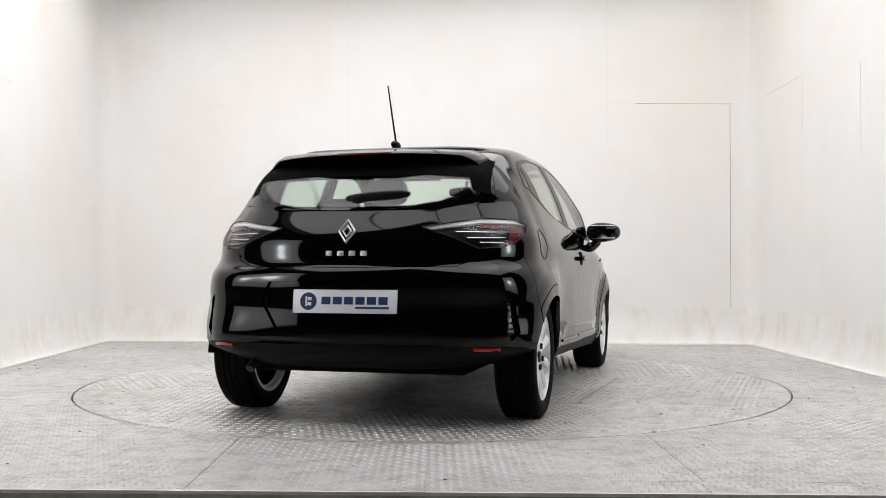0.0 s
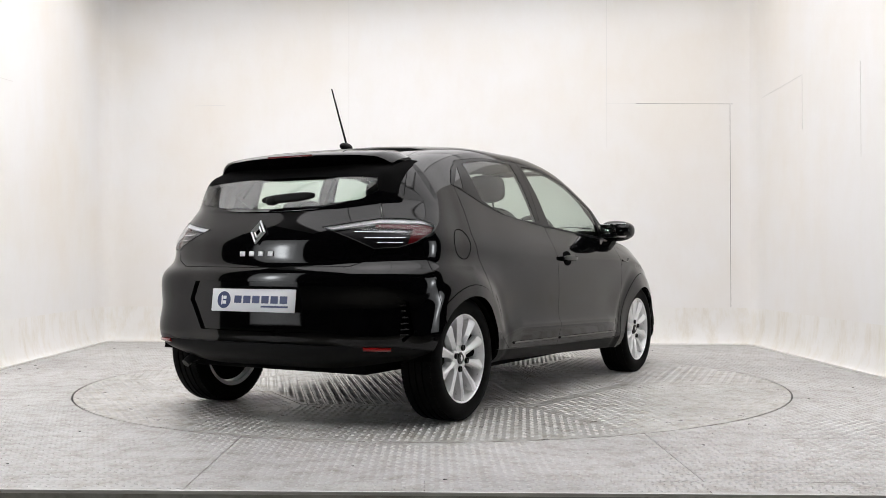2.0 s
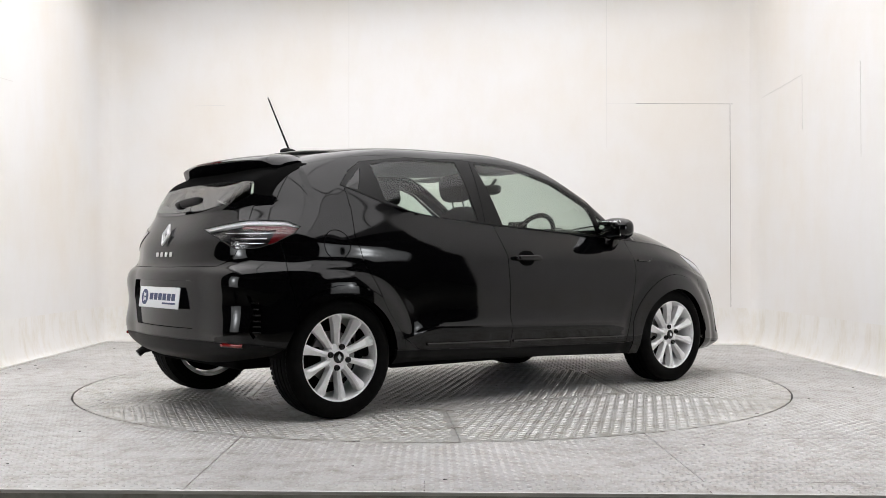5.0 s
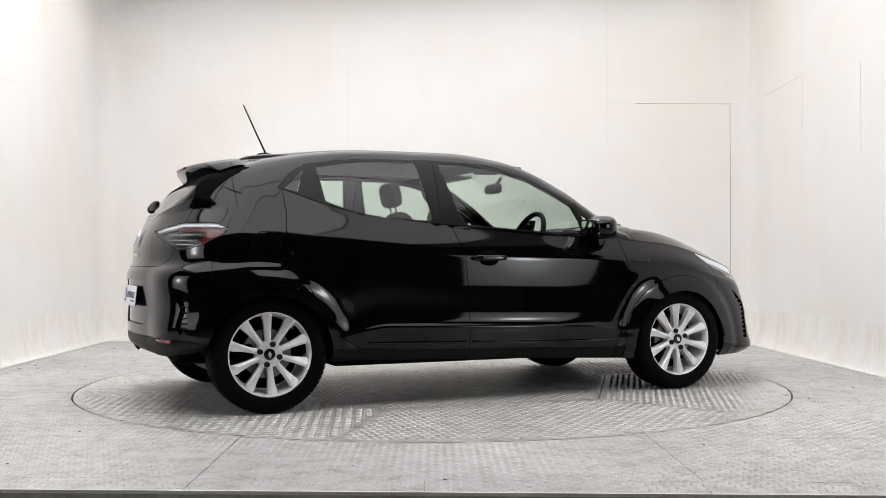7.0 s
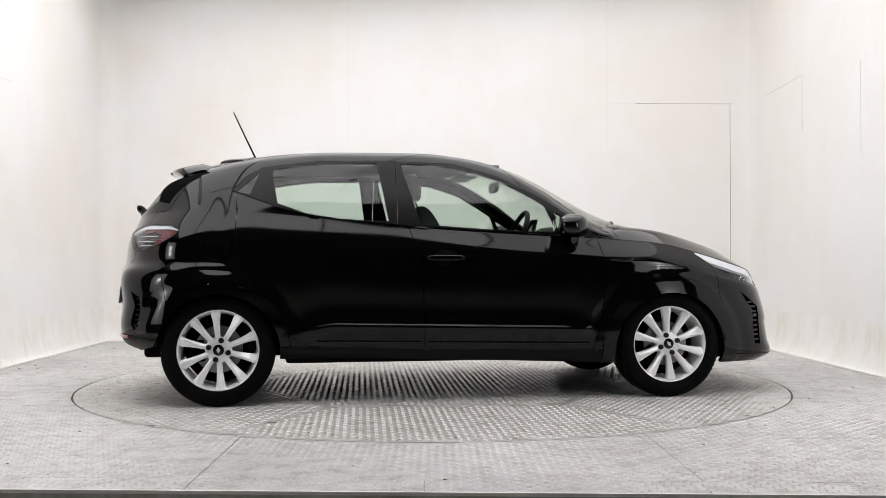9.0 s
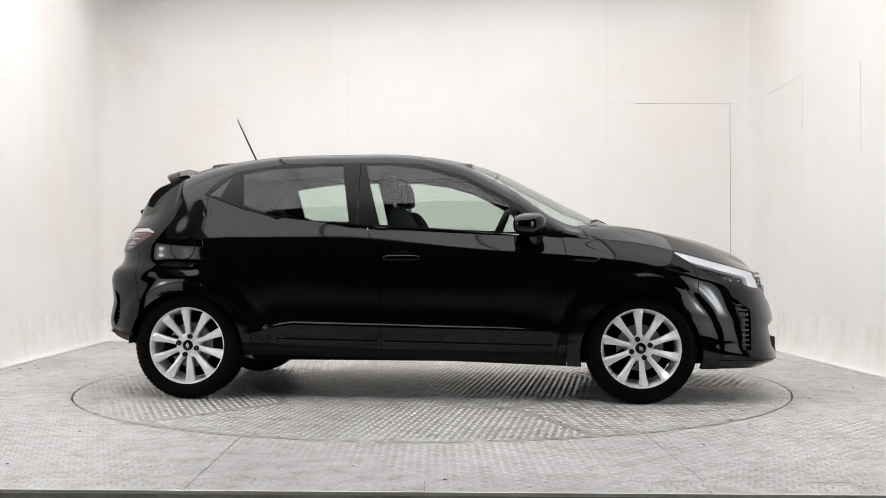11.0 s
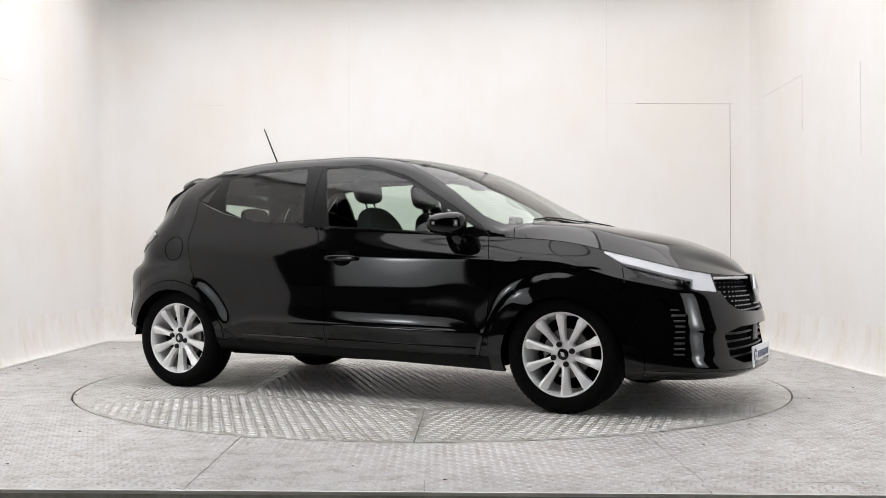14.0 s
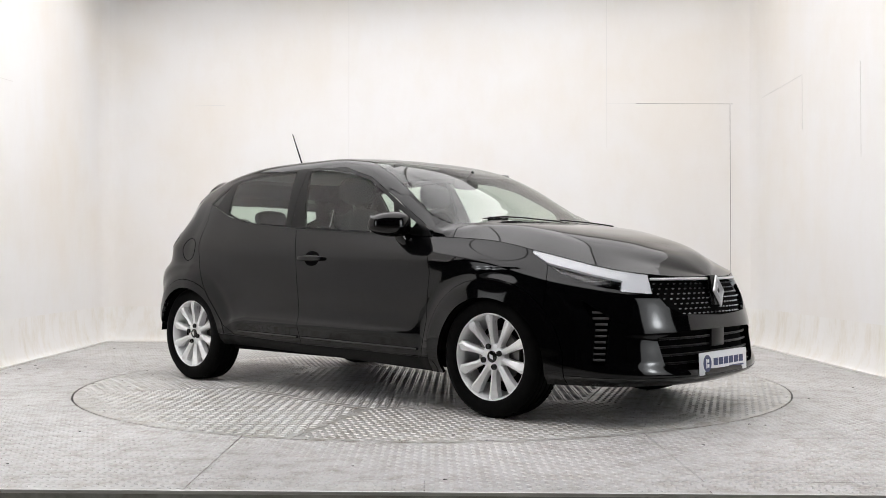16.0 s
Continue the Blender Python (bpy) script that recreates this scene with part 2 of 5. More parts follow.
def north(x, z):
    y = BACK_L[1] + (x - BACK_L[0]) * (BACK_R[1] - BACK_L[1]) / (BACK_R[0] - BACK_L[0])
    return (x + 0.015, y + 0.0695, z)


def east(y, z):
    x = BACK_R[0] + (BACK_R[1] - y) / (BACK_R[1] - FRONT_R[1]) * (FRONT_R[0] - BACK_R[0])
    return (x + 0.0695, y, z)


def west(y, z):
    x = BACK_L[0] + (BACK_L[1] - y) / (BACK_L[1] - FRONT_L[1]) * (FRONT_L[0] - BACK_L[0])
    return (x - 0.0695, y, z)


joint(wall_north, north(1.95, 2.325), north(2.88, 2.31), 0.0035, JOINT)
joint(wall_north, north(1.65, 2.328), north(1.95, 2.325), 0.003, FAINT)
joint(wall_north, north(2.84, 0.36), north(2.84, 2.305), 0.004, JOINT)
joint(wall_north, north(1.67, 1.9), north(1.67, 3.6), 0.004, FAINT)
joint(wall_north, north(-0.85, 0.5), north(-0.85, 3.6), 0.004, FAINT)
joint(wall_north, north(-2.4, 2.36), north(-2.1, 2.36), 0.004, FAINT)
joint(wall_east, east(2.75, 2.33), east(1.75, 2.36), 0.004, FAINT)
joint(wall_east, east(1.75, 1.9), east(1.75, 2.36), 0.004, FAINT)
joint(wall_east, east(0.62, 1.55), east(0.62, 2.25), 0.004, FAINT)
joint(wall_west, west(1.2, 2.2), west(0.9, 2.18), 0.004, FAINT)

bm = bmesh.new()
box(bm, -3.6, 3.6, -3.7, 3.9, CEIL, CEIL + 0.1)
tagged(part("ceiling", bm, CEILM, sharp=None), "plain white booth ceiling", kind="structure")

# the hall in front of the booth, where the camera stands
bm = bmesh.new()
box(bm, -9, 9, -14, 4.2, -0.20, -0.075)
tagged(part("ground", bm, CONCRETE, sharp=None), "stained concrete hall floor", kind="structure")
for nm, b in (("hall_wall_south", (-9, 9, -14.2, -14, -0.2, 6)), ("hall_wall_west", (-9.2, -9, -14.2, 4.4, -0.2, 6)), ("hall_wall_east", (9, 9.2, -14.2, 4.4, -0.2, 6)), ("hall_wall_north", (-9, 9, 4.2, 4.4, -0.2, 6)), ("hall_ceiling", (-9.2, 9.2, -14.2, 4.4, 6, 6.2))):
    bm = bmesh.new()
    box(bm, *b)
    tagged(part(nm, bm, HALL, sharp=None), "dark unlit hall surface", kind="structure")

# deck of tread plate round the turntable
RING = 2.2285
FRONT_A, FRONT_B = (-3.12, -3.046), (3.07, -3.323)


def lugs(points, length, width, height, z=0.0):
    """Raised tread marks at (x, y, angle): low ridged lozenges in one mesh."""
    p = np.asarray(points)
    c, s = np.cos(p[:, 2]), np.sin(p[:, 2])
    shape = ((-length / 2, 0, 0), (0, -width / 2, 0), (length / 2, 0, 0), (0, width / 2, 0), (-length * 0.26, 0, height), (length * 0.26, 0, height))
    co = np.stack([np.stack([p[:, 0] + a * c - b * s, p[:, 1] + a * s + b * c, np.full(len(p), z + h)], 1) for a, b, h in shape], 1)
    faces = np.array(((0, 1, 4, 4), (1, 2, 5, 4), (2, 3, 5, 5), (3, 0, 4, 5)))
    me = bpy.data.meshes.new("tread_marks")
    idx = (np.arange(len(p)) * 6)[:, None, None] + faces[None]
    polys = []
    for f in idx.reshape(-1, 4).tolist():
        polys.append(f if f[2] != f[3] else f[:3])
    me.from_pydata(co.reshape(-1, 3).tolist(), [], polys)
    return me


def tread_points(x0, x1, y0, y1, pitch, keep, turn=0.0, cx=0.0, cy=0.0):
    pts = []
    ca, sa = math.cos(turn), math.sin(turn)
    for i in range(int((x1 - x0) / pitch) + 1):
        for j in range(int((y1 - y0) / pitch) + 1):
            x, y = x0 + i * pitch, y0 + j * pitch
            x, y = cx + x * ca - y * sa, cy + x * sa + y * ca
            if keep(x, y):
                pts.append((x, y, turn + (math.pi / 4 if (i + j) % 2 else -math.pi / 4)))
    return pts


def front_y(x):
    return FRONT_A[1] + (x - FRONT_A[0]) * (FRONT_B[1] - FRONT_A[1]) / (FRONT_B[0] - FRONT_A[0])


def back_y(x):
    return BACK_L[1] + (x - BACK_L[0]) * (BACK_R[1] - BACK_L[1]) / (BACK_R[0] - BACK_L[0])


def left_x(y):
    return BACK_L[0] + (BACK_L[1] - y) / (BACK_L[1] - FRONT_L[1]) * (FRONT_L[0] - BACK_L[0])


def right_x(y):
    return BACK_R[0] + (BACK_R[1] - y) / (BACK_R[1] - FRONT_R[1]) * (FRONT_R[0] - BACK_R[0])


deck = thing("floor", "worn grey steel tread plate deck round a turntable", "floor", kind="structure")


GAPW = 0.011


def deck_blank():
    """The whole deck as a flat ring between the turntable's hole and the booth's outline."""
    bm = bmesh.new()
    bear = sorted([math.degrees(math.atan2(c[1], c[0])) for c in (BACK_L, BACK_R, FRONT_A, FRONT_B)] + [k * 3.0 - 180 for k in range(120)])

    def edge(d):
        lo, hi = 0.0, 8.0
        for _ in range(40):
            mid = (lo + hi) / 2
            x, y = d * mid
            ok = front_y(x) < y < back_y(x) and left_x(y) < x < right_x(y)
            lo, hi = (mid, hi) if ok else (lo, mid)
        return lo

    rows = []
    for a in bear:
        d = Vector((math.cos(radians(a)), math.sin(radians(a))))
        rows.append([bm.verts.new((*(d * r), 0.0)) for r in (RING + GAPW, edge(d) - 0.004)])
    for a, b in zip(rows, rows[1:] + rows[:1]):
        if (a[0].co - b[0].co).length > 1e-5:
            bm.faces.new((a[0], a[1], b[1], b[0]))
    return bm


def deck_plate(*sides):
    """One plate of the deck: what lies within the half planes (point, way out)."""
    bm = deck_blank()
    for co, no in sides:
        n = Vector(no).normalized()
        bmesh.ops.bisect_plane(bm, geom=bm.verts[:] + bm.edges[:] + bm.faces[:], plane_co=Vector(co) - n * 0.002, plane_no=n, clear_outer=True)
    rim = [e for e in bm.edges if len(e.link_faces) == 1]
    r = bmesh.ops.extrude_edge_only(bm, edges=rim)
    for v in [g for g in r["geom"] if isinstance(g, bmesh.types.BMVert)]:
        v.co.z -= 0.068
    bmesh.ops.recalc_face_normals(bm, faces=bm.faces[:])
    part("plate", bm, DECK, deck, sharp=30)


STRIP = ((0, -2.99, 0), (0.045, 1, 0))
strip_in = (STRIP[0], (0.045, 1, 0))
strip_out = (STRIP[0], (-0.045, -1, 0))


def plane_x(x, s):
    return ((x, 0, 0), (s, 0, 0))


def plane_y(y, s):
    return ((0, y, 0), (0, s, 0))


deck_plate(strip_in, plane_x(-0.87, 1))
deck_plate(strip_in, plane_x(-0.87, -1), plane_x(-0.033, 1))
deck_plate(strip_in, plane_x(-0.033, -1), plane_x(0.95, 1))
deck_plate(strip_in, plane_x(0.95, -1))
deck_plate(strip_out, plane_x(-0.87, 1), plane_y(-0.8, 1))
deck_plate(strip_out, plane_x(-0.87, -1), plane_x(0.97, 1), plane_y(-0.8, 1))
deck_plate(strip_out, plane_x(0.97, -1), plane_y(-0.8, 1))
deck_plate(plane_y(-0.8, -1), plane_x(-0.2, 1))
deck_plate(plane_y(-0.8, -1), plane_x(-0.2, -1))
bm = bmesh.new()
w = Vector((FRONT_B[0] - FRONT_A[0], FRONT_B[1] - FRONT_A[1], 0))
box(bm, 0, w.length, -0.014, -0.002, -0.010, 0.003, 0.002, m=Matrix.Translation((FRONT_A[0], FRONT_A[1], 0)) @ Matrix.Rotation(math.atan2(w.y, w.x), 4, "Z"))
part("edge_trim", bm, EDGE, deck, "bright metal edge")

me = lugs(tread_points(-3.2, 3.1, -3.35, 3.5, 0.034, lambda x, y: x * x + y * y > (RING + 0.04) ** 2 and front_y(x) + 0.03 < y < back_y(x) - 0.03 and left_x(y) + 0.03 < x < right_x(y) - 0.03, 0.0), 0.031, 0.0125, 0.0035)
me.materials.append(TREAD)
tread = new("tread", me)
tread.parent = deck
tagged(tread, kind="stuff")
bm = bmesh.new()
box(bm, -3.35, 3.3, -3.02, 3.55, -0.074, -0.0705)
part("under_deck", bm, GAP, deck, sharp=None)

# dark grit lying on the deck
rng = random.Random(7)
bm = bmesh.new()
for _ in range(90):
    a, r = rng.uniform(-math.pi, math.pi), rng.uniform(RING + 0.06, 4.3)
    x, y = r * math.cos(a), r * math.sin(a)
    if not (front_y(x) + 0.05 < y < back_y(x) - 0.05 and left_x(y) + 0.05 < x < right_x(y) - 0.05):
        continue
    k = rng.uniform(0.003, 0.009)
    g = bmesh.ops.create_icosphere(bm, subdivisions=1, radius=k)["verts"]
    bmesh.ops.transform(bm, matrix=pose(x, y, k * 0.25, 0, 0, rng.uniform(0, 180)) @ Matrix.Diagonal((rng.uniform(0.8, 2.2), 1, 0.35, 1)), verts=g)
tagged(part("grit", bm, GAP), "scattered dark grit on the steel deck", "debris", kind="stuff")

# the turntable itself, which turns with the car
turntable = thing("turntable", "round worn steel tread plate turntable under the car", "turntable")


HEX, HEX_TURN = 1.27, -4.6


def flat_plate(outline):
    bm = bmesh.new()
    t = [bm.verts.new((x, y, 0.0)) for x, y in outline]
    b = [bm.verts.new((x, y, -0.03)) for x, y in outline]
    n = len(t)
    bm.faces.new(t)
    for i in range(n):
        bm.faces.new((t[i], b[i], b[(i + 1) % n], t[(i + 1) % n]))
    bmesh.ops.recalc_face_normals(bm, faces=bm.faces[:])
    return bm


def polar(r, a):
    return (r * math.cos(radians(a)), r * math.sin(radians(a)))


def hex_reach(x, y):
    """How far out a point lies, measured against the middle hexagon: 1 on its edge."""
    return max((x * math.cos(radians(HEX_TURN + 30 + 60 * k)) + y * math.sin(radians(HEX_TURN + 30 + 60 * k))) / (HEX * math.cos(radians(30))) for k in range(6))


part("plate", flat_plate([polar(HEX - 0.004, HEX_TURN + 60 * k) for k in range(6)]), TABLE, turntable, sharp=30)
marks = tread_points(-1.3, 1.3, -1.3, 1.3, 0.037, lambda x, y: hex_reach(x, y) < 0.975, radians(HEX_TURN))
for k in range(6):
    a0 = HEX_TURN + 60 * k
    d = 0.06
    ring = [polar(RING, a0 + d + (60 - 2 * d) * i / 24) for i in range(25)]
    part("plate", flat_plate([polar(HEX + 0.003, a0 + d)] + ring + [polar(HEX + 0.003, a0 + 60 - d)]), TABLE, turntable, sharp=30)

    def keep(x, y, a0=a0):
        a = (math.degrees(math.atan2(y, x)) - a0) % 360
        r = math.hypot(x, y)
        edge_gap = 0.028 / max(r, 0.1) * 57.3
        return edge_gap < a < 60 - edge_gap and r < RING - 0.03 and hex_reach(x, y) > 1.022

    marks += tread_points(-2.4, 2.4, -2.4, 2.4, 0.037, keep, radians(a0 + 30))
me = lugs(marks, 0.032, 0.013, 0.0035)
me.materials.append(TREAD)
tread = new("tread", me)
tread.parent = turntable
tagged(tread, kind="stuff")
bm = bmesh.new()
cyl(bm, (0, 0, -0.066), (0, 0, -0.031), RING - 0.02, n=96)
part("rotor", bm, GAP, turntable, sharp=30)

# ---- lamps: lit panels in the booth's ceiling, a tall softbox at each open corner ----


def ceiling_light(x, y, sx, sy, glow):
    t = thing("ceiling_light", "flat white lit panel under the booth ceiling", "light", group="ceiling lights", m=pose(x, y, CEIL - 0.005))
    bm = bmesh.new()
    box(bm, -sx / 2 - 0.02, sx / 2 + 0.02, -sy / 2 - 0.02, sy / 2 + 0.02, -0.05, 0.0, 0.004)
    part("frame", bm, CEILM, t)
    bm = bmesh.new()
    box(bm, -sx / 2, sx / 2, -sy / 2, sy / 2, -0.054, -0.051)
    part("diffuser", bm, glow, t)


for x, gx in ((-2.35, 2.32), (-0.78, 2.44), (0.78, 2.26), (2.35, 1.5)):
    for y, gy in ((-2.85, 1.15), (-1.27, 1.18), (0.31, 1.08), (1.89, 0.80)):
        ceiling_light(x, y, 1.525, 1.535, glow_material("lit_diffuser", (1.0, 0.982, 0.995), gx * gy))


def softbox(x, y, aim):
    t = thing("softbox", "large lit softbox on a stand at the booth's open corner", "studio light", group="softboxes", m=pose(x, y, -0.075, 0, 0, aim))
    bm = bmesh.new()
    box(bm, -0.64, 0.64, -0.16, 0.0, 0.45, 2.35, 0.02)
    part("housing", bm, PLASTIC, t)
    bm = bmesh.new()
    box(bm, -0.60, 0.60, 0.001, 0.006, 0.49, 2.31)
    part("diffuser", bm, SOFT, t, "white cloth diffuser")
    bm = bmesh.new()
    cyl(bm, (0, -0.08, 0.0), (0, -0.08, 0.46), 0.02)
    box(bm, -0.3, 0.3, -0.38, 0.22, 0.0, 0.02, 0.005)
    part("stand", bm, PLASTIC, t)


soft = Mat("lit_softbox", (0.8, 0.8, 0.8), 0.5)
soft.set("Emission Color", (0.93, 0.97, 1.0, 1))
place = soft.t.nodes.new("ShaderNodeMapping")
place.inputs["Location"].default_value = (0.0, 0.0, -1.30)
place.inputs["Scale"].default_value = (1.35, 1.0, 0.95)
ball = soft.t.nodes.new("ShaderNodeTexGradient")
ball.gradient_type = "SPHERICAL"
soft.link(soft.coords(), place.inputs[0])
soft.link(place.outputs[0], ball.inputs[0])
hot = soft.ramp(ball.outputs[1], (0.0, 0.035), (0.45, 0.08), (0.70, 0.22), (0.90, 1.0))
gain = soft.node("ShaderNodeMath")
gain.operation, gain.inputs[1].default_value = "MULTIPLY", 20.0
soft.link(hot, gain.inputs[0])
soft.link(gain.outputs[0], soft.b.inputs["Emission Strength"])
SOFT = soft.m
softbox(-3.35, -3.05, -50)
softbox(3.35, -3.05, 50)


# ---- the car: x forwards, y to its left, z up, the middle of the wheelbase at 0 ----
AXLE, HUBZ = 1.2915, 0.310
car = thing("car", "glossy black five-door hatchback with silver alloy wheels", "car")

# design lines of the lower body, from the tail's middle round the side to the nose's middle
BELT = ((-1.785, 0, 1.04), (-1.75, 0.4, 1.05), (-1.613, 0.618, 1.075), (-1.483, 0.721, 1.085), (-1.25, 0.775, 1.08), (-0.9, 0.793, 1.06), (-0.3, 0.808, 1), (0.4, 0.81, 0.95), (0.92, 0.799, 0.925), (1.25, 0.765, 0.9), (1.55, 0.72, 0.835), (1.86, 0.6, 0.755), (2.02, 0.34, 0.72), (2.075, 0, 0.715))
SHOULDER = ((-1.857, 0, 0.9), (-1.83, 0.4, 0.9), (-1.71, 0.692, 0.91), (-1.565, 0.8, 0.91), (-1.29, 0.848, 0.89), (-0.9, 0.861, 0.875), (-0.3, 0.861, 0.85), (0.4, 0.861, 0.83), (0.92, 0.861, 0.815), (1.25, 0.843, 0.8), (1.58, 0.785, 0.73), (1.88, 0.65, 0.665), (2.05, 0.36, 0.64), (2.1, 0, 0.64))
HATCH_FOOT = ((-1.877, 0, 0.778), (-1.848, 0.4, 0.778), (-1.73, 0.712, 0.785), (-1.585, 0.815, 0.79), (-1.29, 0.864, 0.79), (-0.9, 0.8685, 0.78), (-0.3, 0.8685, 0.77), (0.4, 0.8685, 0.76), (0.92, 0.8685, 0.75), (1.25, 0.86, 0.735), (1.6, 0.81, 0.66), (1.9, 0.67, 0.6), (2.075, 0.37, 0.575), (2.12, 0, 0.575))
LEDGE = ((-1.898, 0, 0.742), (-1.868, 0.4, 0.742), (-1.75, 0.727, 0.745), (-1.6, 0.828, 0.745), (-1.29, 0.885, 0.735), (-0.9, 0.87, 0.7), (-0.3, 0.87, 0.68), (0.4, 0.87, 0.67), (0.92, 0.87, 0.66), (1.25, 0.883, 0.65), (1.62, 0.822, 0.575), (1.92, 0.68, 0.52), (2.095, 0.375, 0.495), (2.135, 0, 0.49))
WAIST = ((-1.898, 0, 0.56), (-1.87, 0.4, 0.56), (-1.76, 0.737, 0.56), (-1.62, 0.842, 0.56), (-1.29, 0.898, 0.55), (-0.9, 0.864, 0.49), (-0.3, 0.864, 0.48), (0.4, 0.864, 0.47), (0.92, 0.864, 0.465), (1.25, 0.896, 0.5), (1.64, 0.832, 0.455), (1.935, 0.69, 0.415), (2.095, 0.38, 0.395), (2.13, 0, 0.39))
CREASE = ((-1.898, 0, 0.42), (-1.872, 0.4, 0.42), (-1.777, 0.737, 0.43), (-1.635, 0.846, 0.44), (-1.29, 0.898, 0.42), (-0.9, 0.862, 0.405), (-0.3, 0.862, 0.39), (0.4, 0.862, 0.38), (0.92, 0.862, 0.37), (1.25, 0.896, 0.38), (1.65, 0.836, 0.35), (1.945, 0.7, 0.325), (2.105, 0.39, 0.305), (2.14, 0, 0.3))
SKIRT = ((-1.875, 0, 0.325), (-1.85, 0.4, 0.325), (-1.745, 0.712, 0.355), (-1.63, 0.83, 0.37), (-1.29, 0.875, 0.31), (-0.9, 0.845, 0.3), (-0.3, 0.842, 0.295), (0.4, 0.842, 0.285), (0.92, 0.85, 0.275), (1.25, 0.87, 0.28), (1.65, 0.828, 0.25), (1.955, 0.705, 0.235), (2.115, 0.4, 0.22), (2.15, 0, 0.215))
FOOT = ((-1.785, 0, 0.28), (-1.76, 0.4, 0.28), (-1.665, 0.672, 0.315), (-1.585, 0.79, 0.335), (-1.29, 0.84, 0.25), (-0.9, 0.8, 0.255), (-0.3, 0.8, 0.243), (0.4, 0.8, 0.222), (0.92, 0.81, 0.205), (1.25, 0.84, 0.2), (1.62, 0.79, 0.195), (1.9, 0.665, 0.19), (2.05, 0.38, 0.185), (2.085, 0, 0.18))
LINES = [np.array(k) for k in (BELT, SHOULDER, HATCH_FOOT, LEDGE, WAIST, CREASE, SKIRT, FOOT)]
for k, L in enumerate(LINES[1:]):  # the tail is bowed in plan, the bumper's corners stand out
    L[1, 0] += 0.010
    L[2, 0] += 0.014 if k < 2 else -0.006
    L[3, 0] -= 0.0 if k < 2 else 0.010
    L[3:5, 1] += 0.0 if k < 2 else 0.006
chord = np.concatenate([[0], np.cumsum(np.linalg.norm(np.diff(LINES[4], axis=0), axis=1))])
NS = 330
S = np.linspace(0, chord[-1], NS)
# along: x from a mirrored end so that the lines cross the middle squarely
along = []
for L in LINES:
    k = np.concatenate([[-chord[1]], chord, [chord[-1] + (chord[-1] - chord[-2])]])
    v = np.vstack([L[1] * (1, -1, 1), L, L[-2] * (1, -1, 1)])
    along.append(hermite(k, v, S))
along = np.array(along)
UP = np.array([0, 1, 1.75, 2.05, 3.1, 3.9, 4.6, 5.1])
NV = 92
V = np.linspace(0, UP[-1], NV)
LOWER = np.stack([hermite(UP, along[:, i, :], V) for i in range(NS)])  # NS x NV x 3



def ease(u):
    u = np.clip(u, 0, 1)
    return u * u * (3 - 2 * u)


def flank(x, z):
    """How far the flanks are pressed out or in: lips round the arches, a low crease along the doors with a hollow over it."""
    d = np.zeros_like(x)
    for cx, cz, r1, lip in ((AXLE, 0.275, 0.438, 0.006), (-AXLE, 0.285, 0.425, 0.005)):
        r = np.hypot(x - cx, z - cz)
        d += lip * (1 - ease((r - r1 + 0.030) / 0.060)) - 0.6 * lip * np.exp(-(((r - r1 - 0.045) / 0.03) ** 2)) * (z < 0.76)
    c = 0.437 - 0.022 * (x + 0.4) - 0.35 * np.maximum(0, -0.66 - x) ** 1.3
    along_x = ease((x + 0.98) / 0.2) * (1 - ease((x - 0.62) / 0.26))
    h = z - c
    ridge = np.where(h > 0, np.exp(-np.abs(h) / 0.022), np.exp(-((h / 0.07) ** 2)))
    d += along_x * (0.016 * ridge - 0.004 * np.exp(-(((h - 0.12) / 0.085) ** 2)))
    return d


LOWER[:, :, 1] += flank(LOWER[:, :, 0], LOWER[:, :, 2]) * ease((LOWER[:, :, 1] - 0.70) / 0.10)

# greenhouse, roof and bonnet: cant rail (y, z) and centre line z over x
CX = (-1.785, -1.67, -1.60, -1.50, -1.25, -0.9, -0.4, 0.0, 0.3, 0.55, 0.8, 0.92, 1.1, 1.3, 1.55, 1.85, 2.0, 2.075)
CYZ = ((0.30, 1.045), (0.505, 1.15), (0.55, 1.23), (0.573, 1.272), (0.603, 1.345), (0.617, 1.408), (0.624, 1.424), (0.635, 1.413), (0.675, 1.338), (0.742, 1.192), (0.79, 1.035), (0.765, 0.973), (0.66, 0.992), (0.58, 0.983), (0.53, 0.920), (0.40, 0.812), (0.2, 0.752), (0.02, 0.716))
ZX = (-1.785, -1.70, -1.60, -1.50, -1.42, -1.30, -1.10, -0.7, -0.3, 0.0, 0.25, 0.45, 0.7, 0.95, 1.14, 1.24, 1.5, 1.8, 2.0, 2.075)
ZZ = (1.04, 1.13, 1.228, 1.305, 1.348, 1.386, 1.420, 1.446, 1.453, 1.441, 1.410, 1.357, 1.238, 1.108, 1.022, 1.006, 0.963, 0.884, 0.788, 0.716)


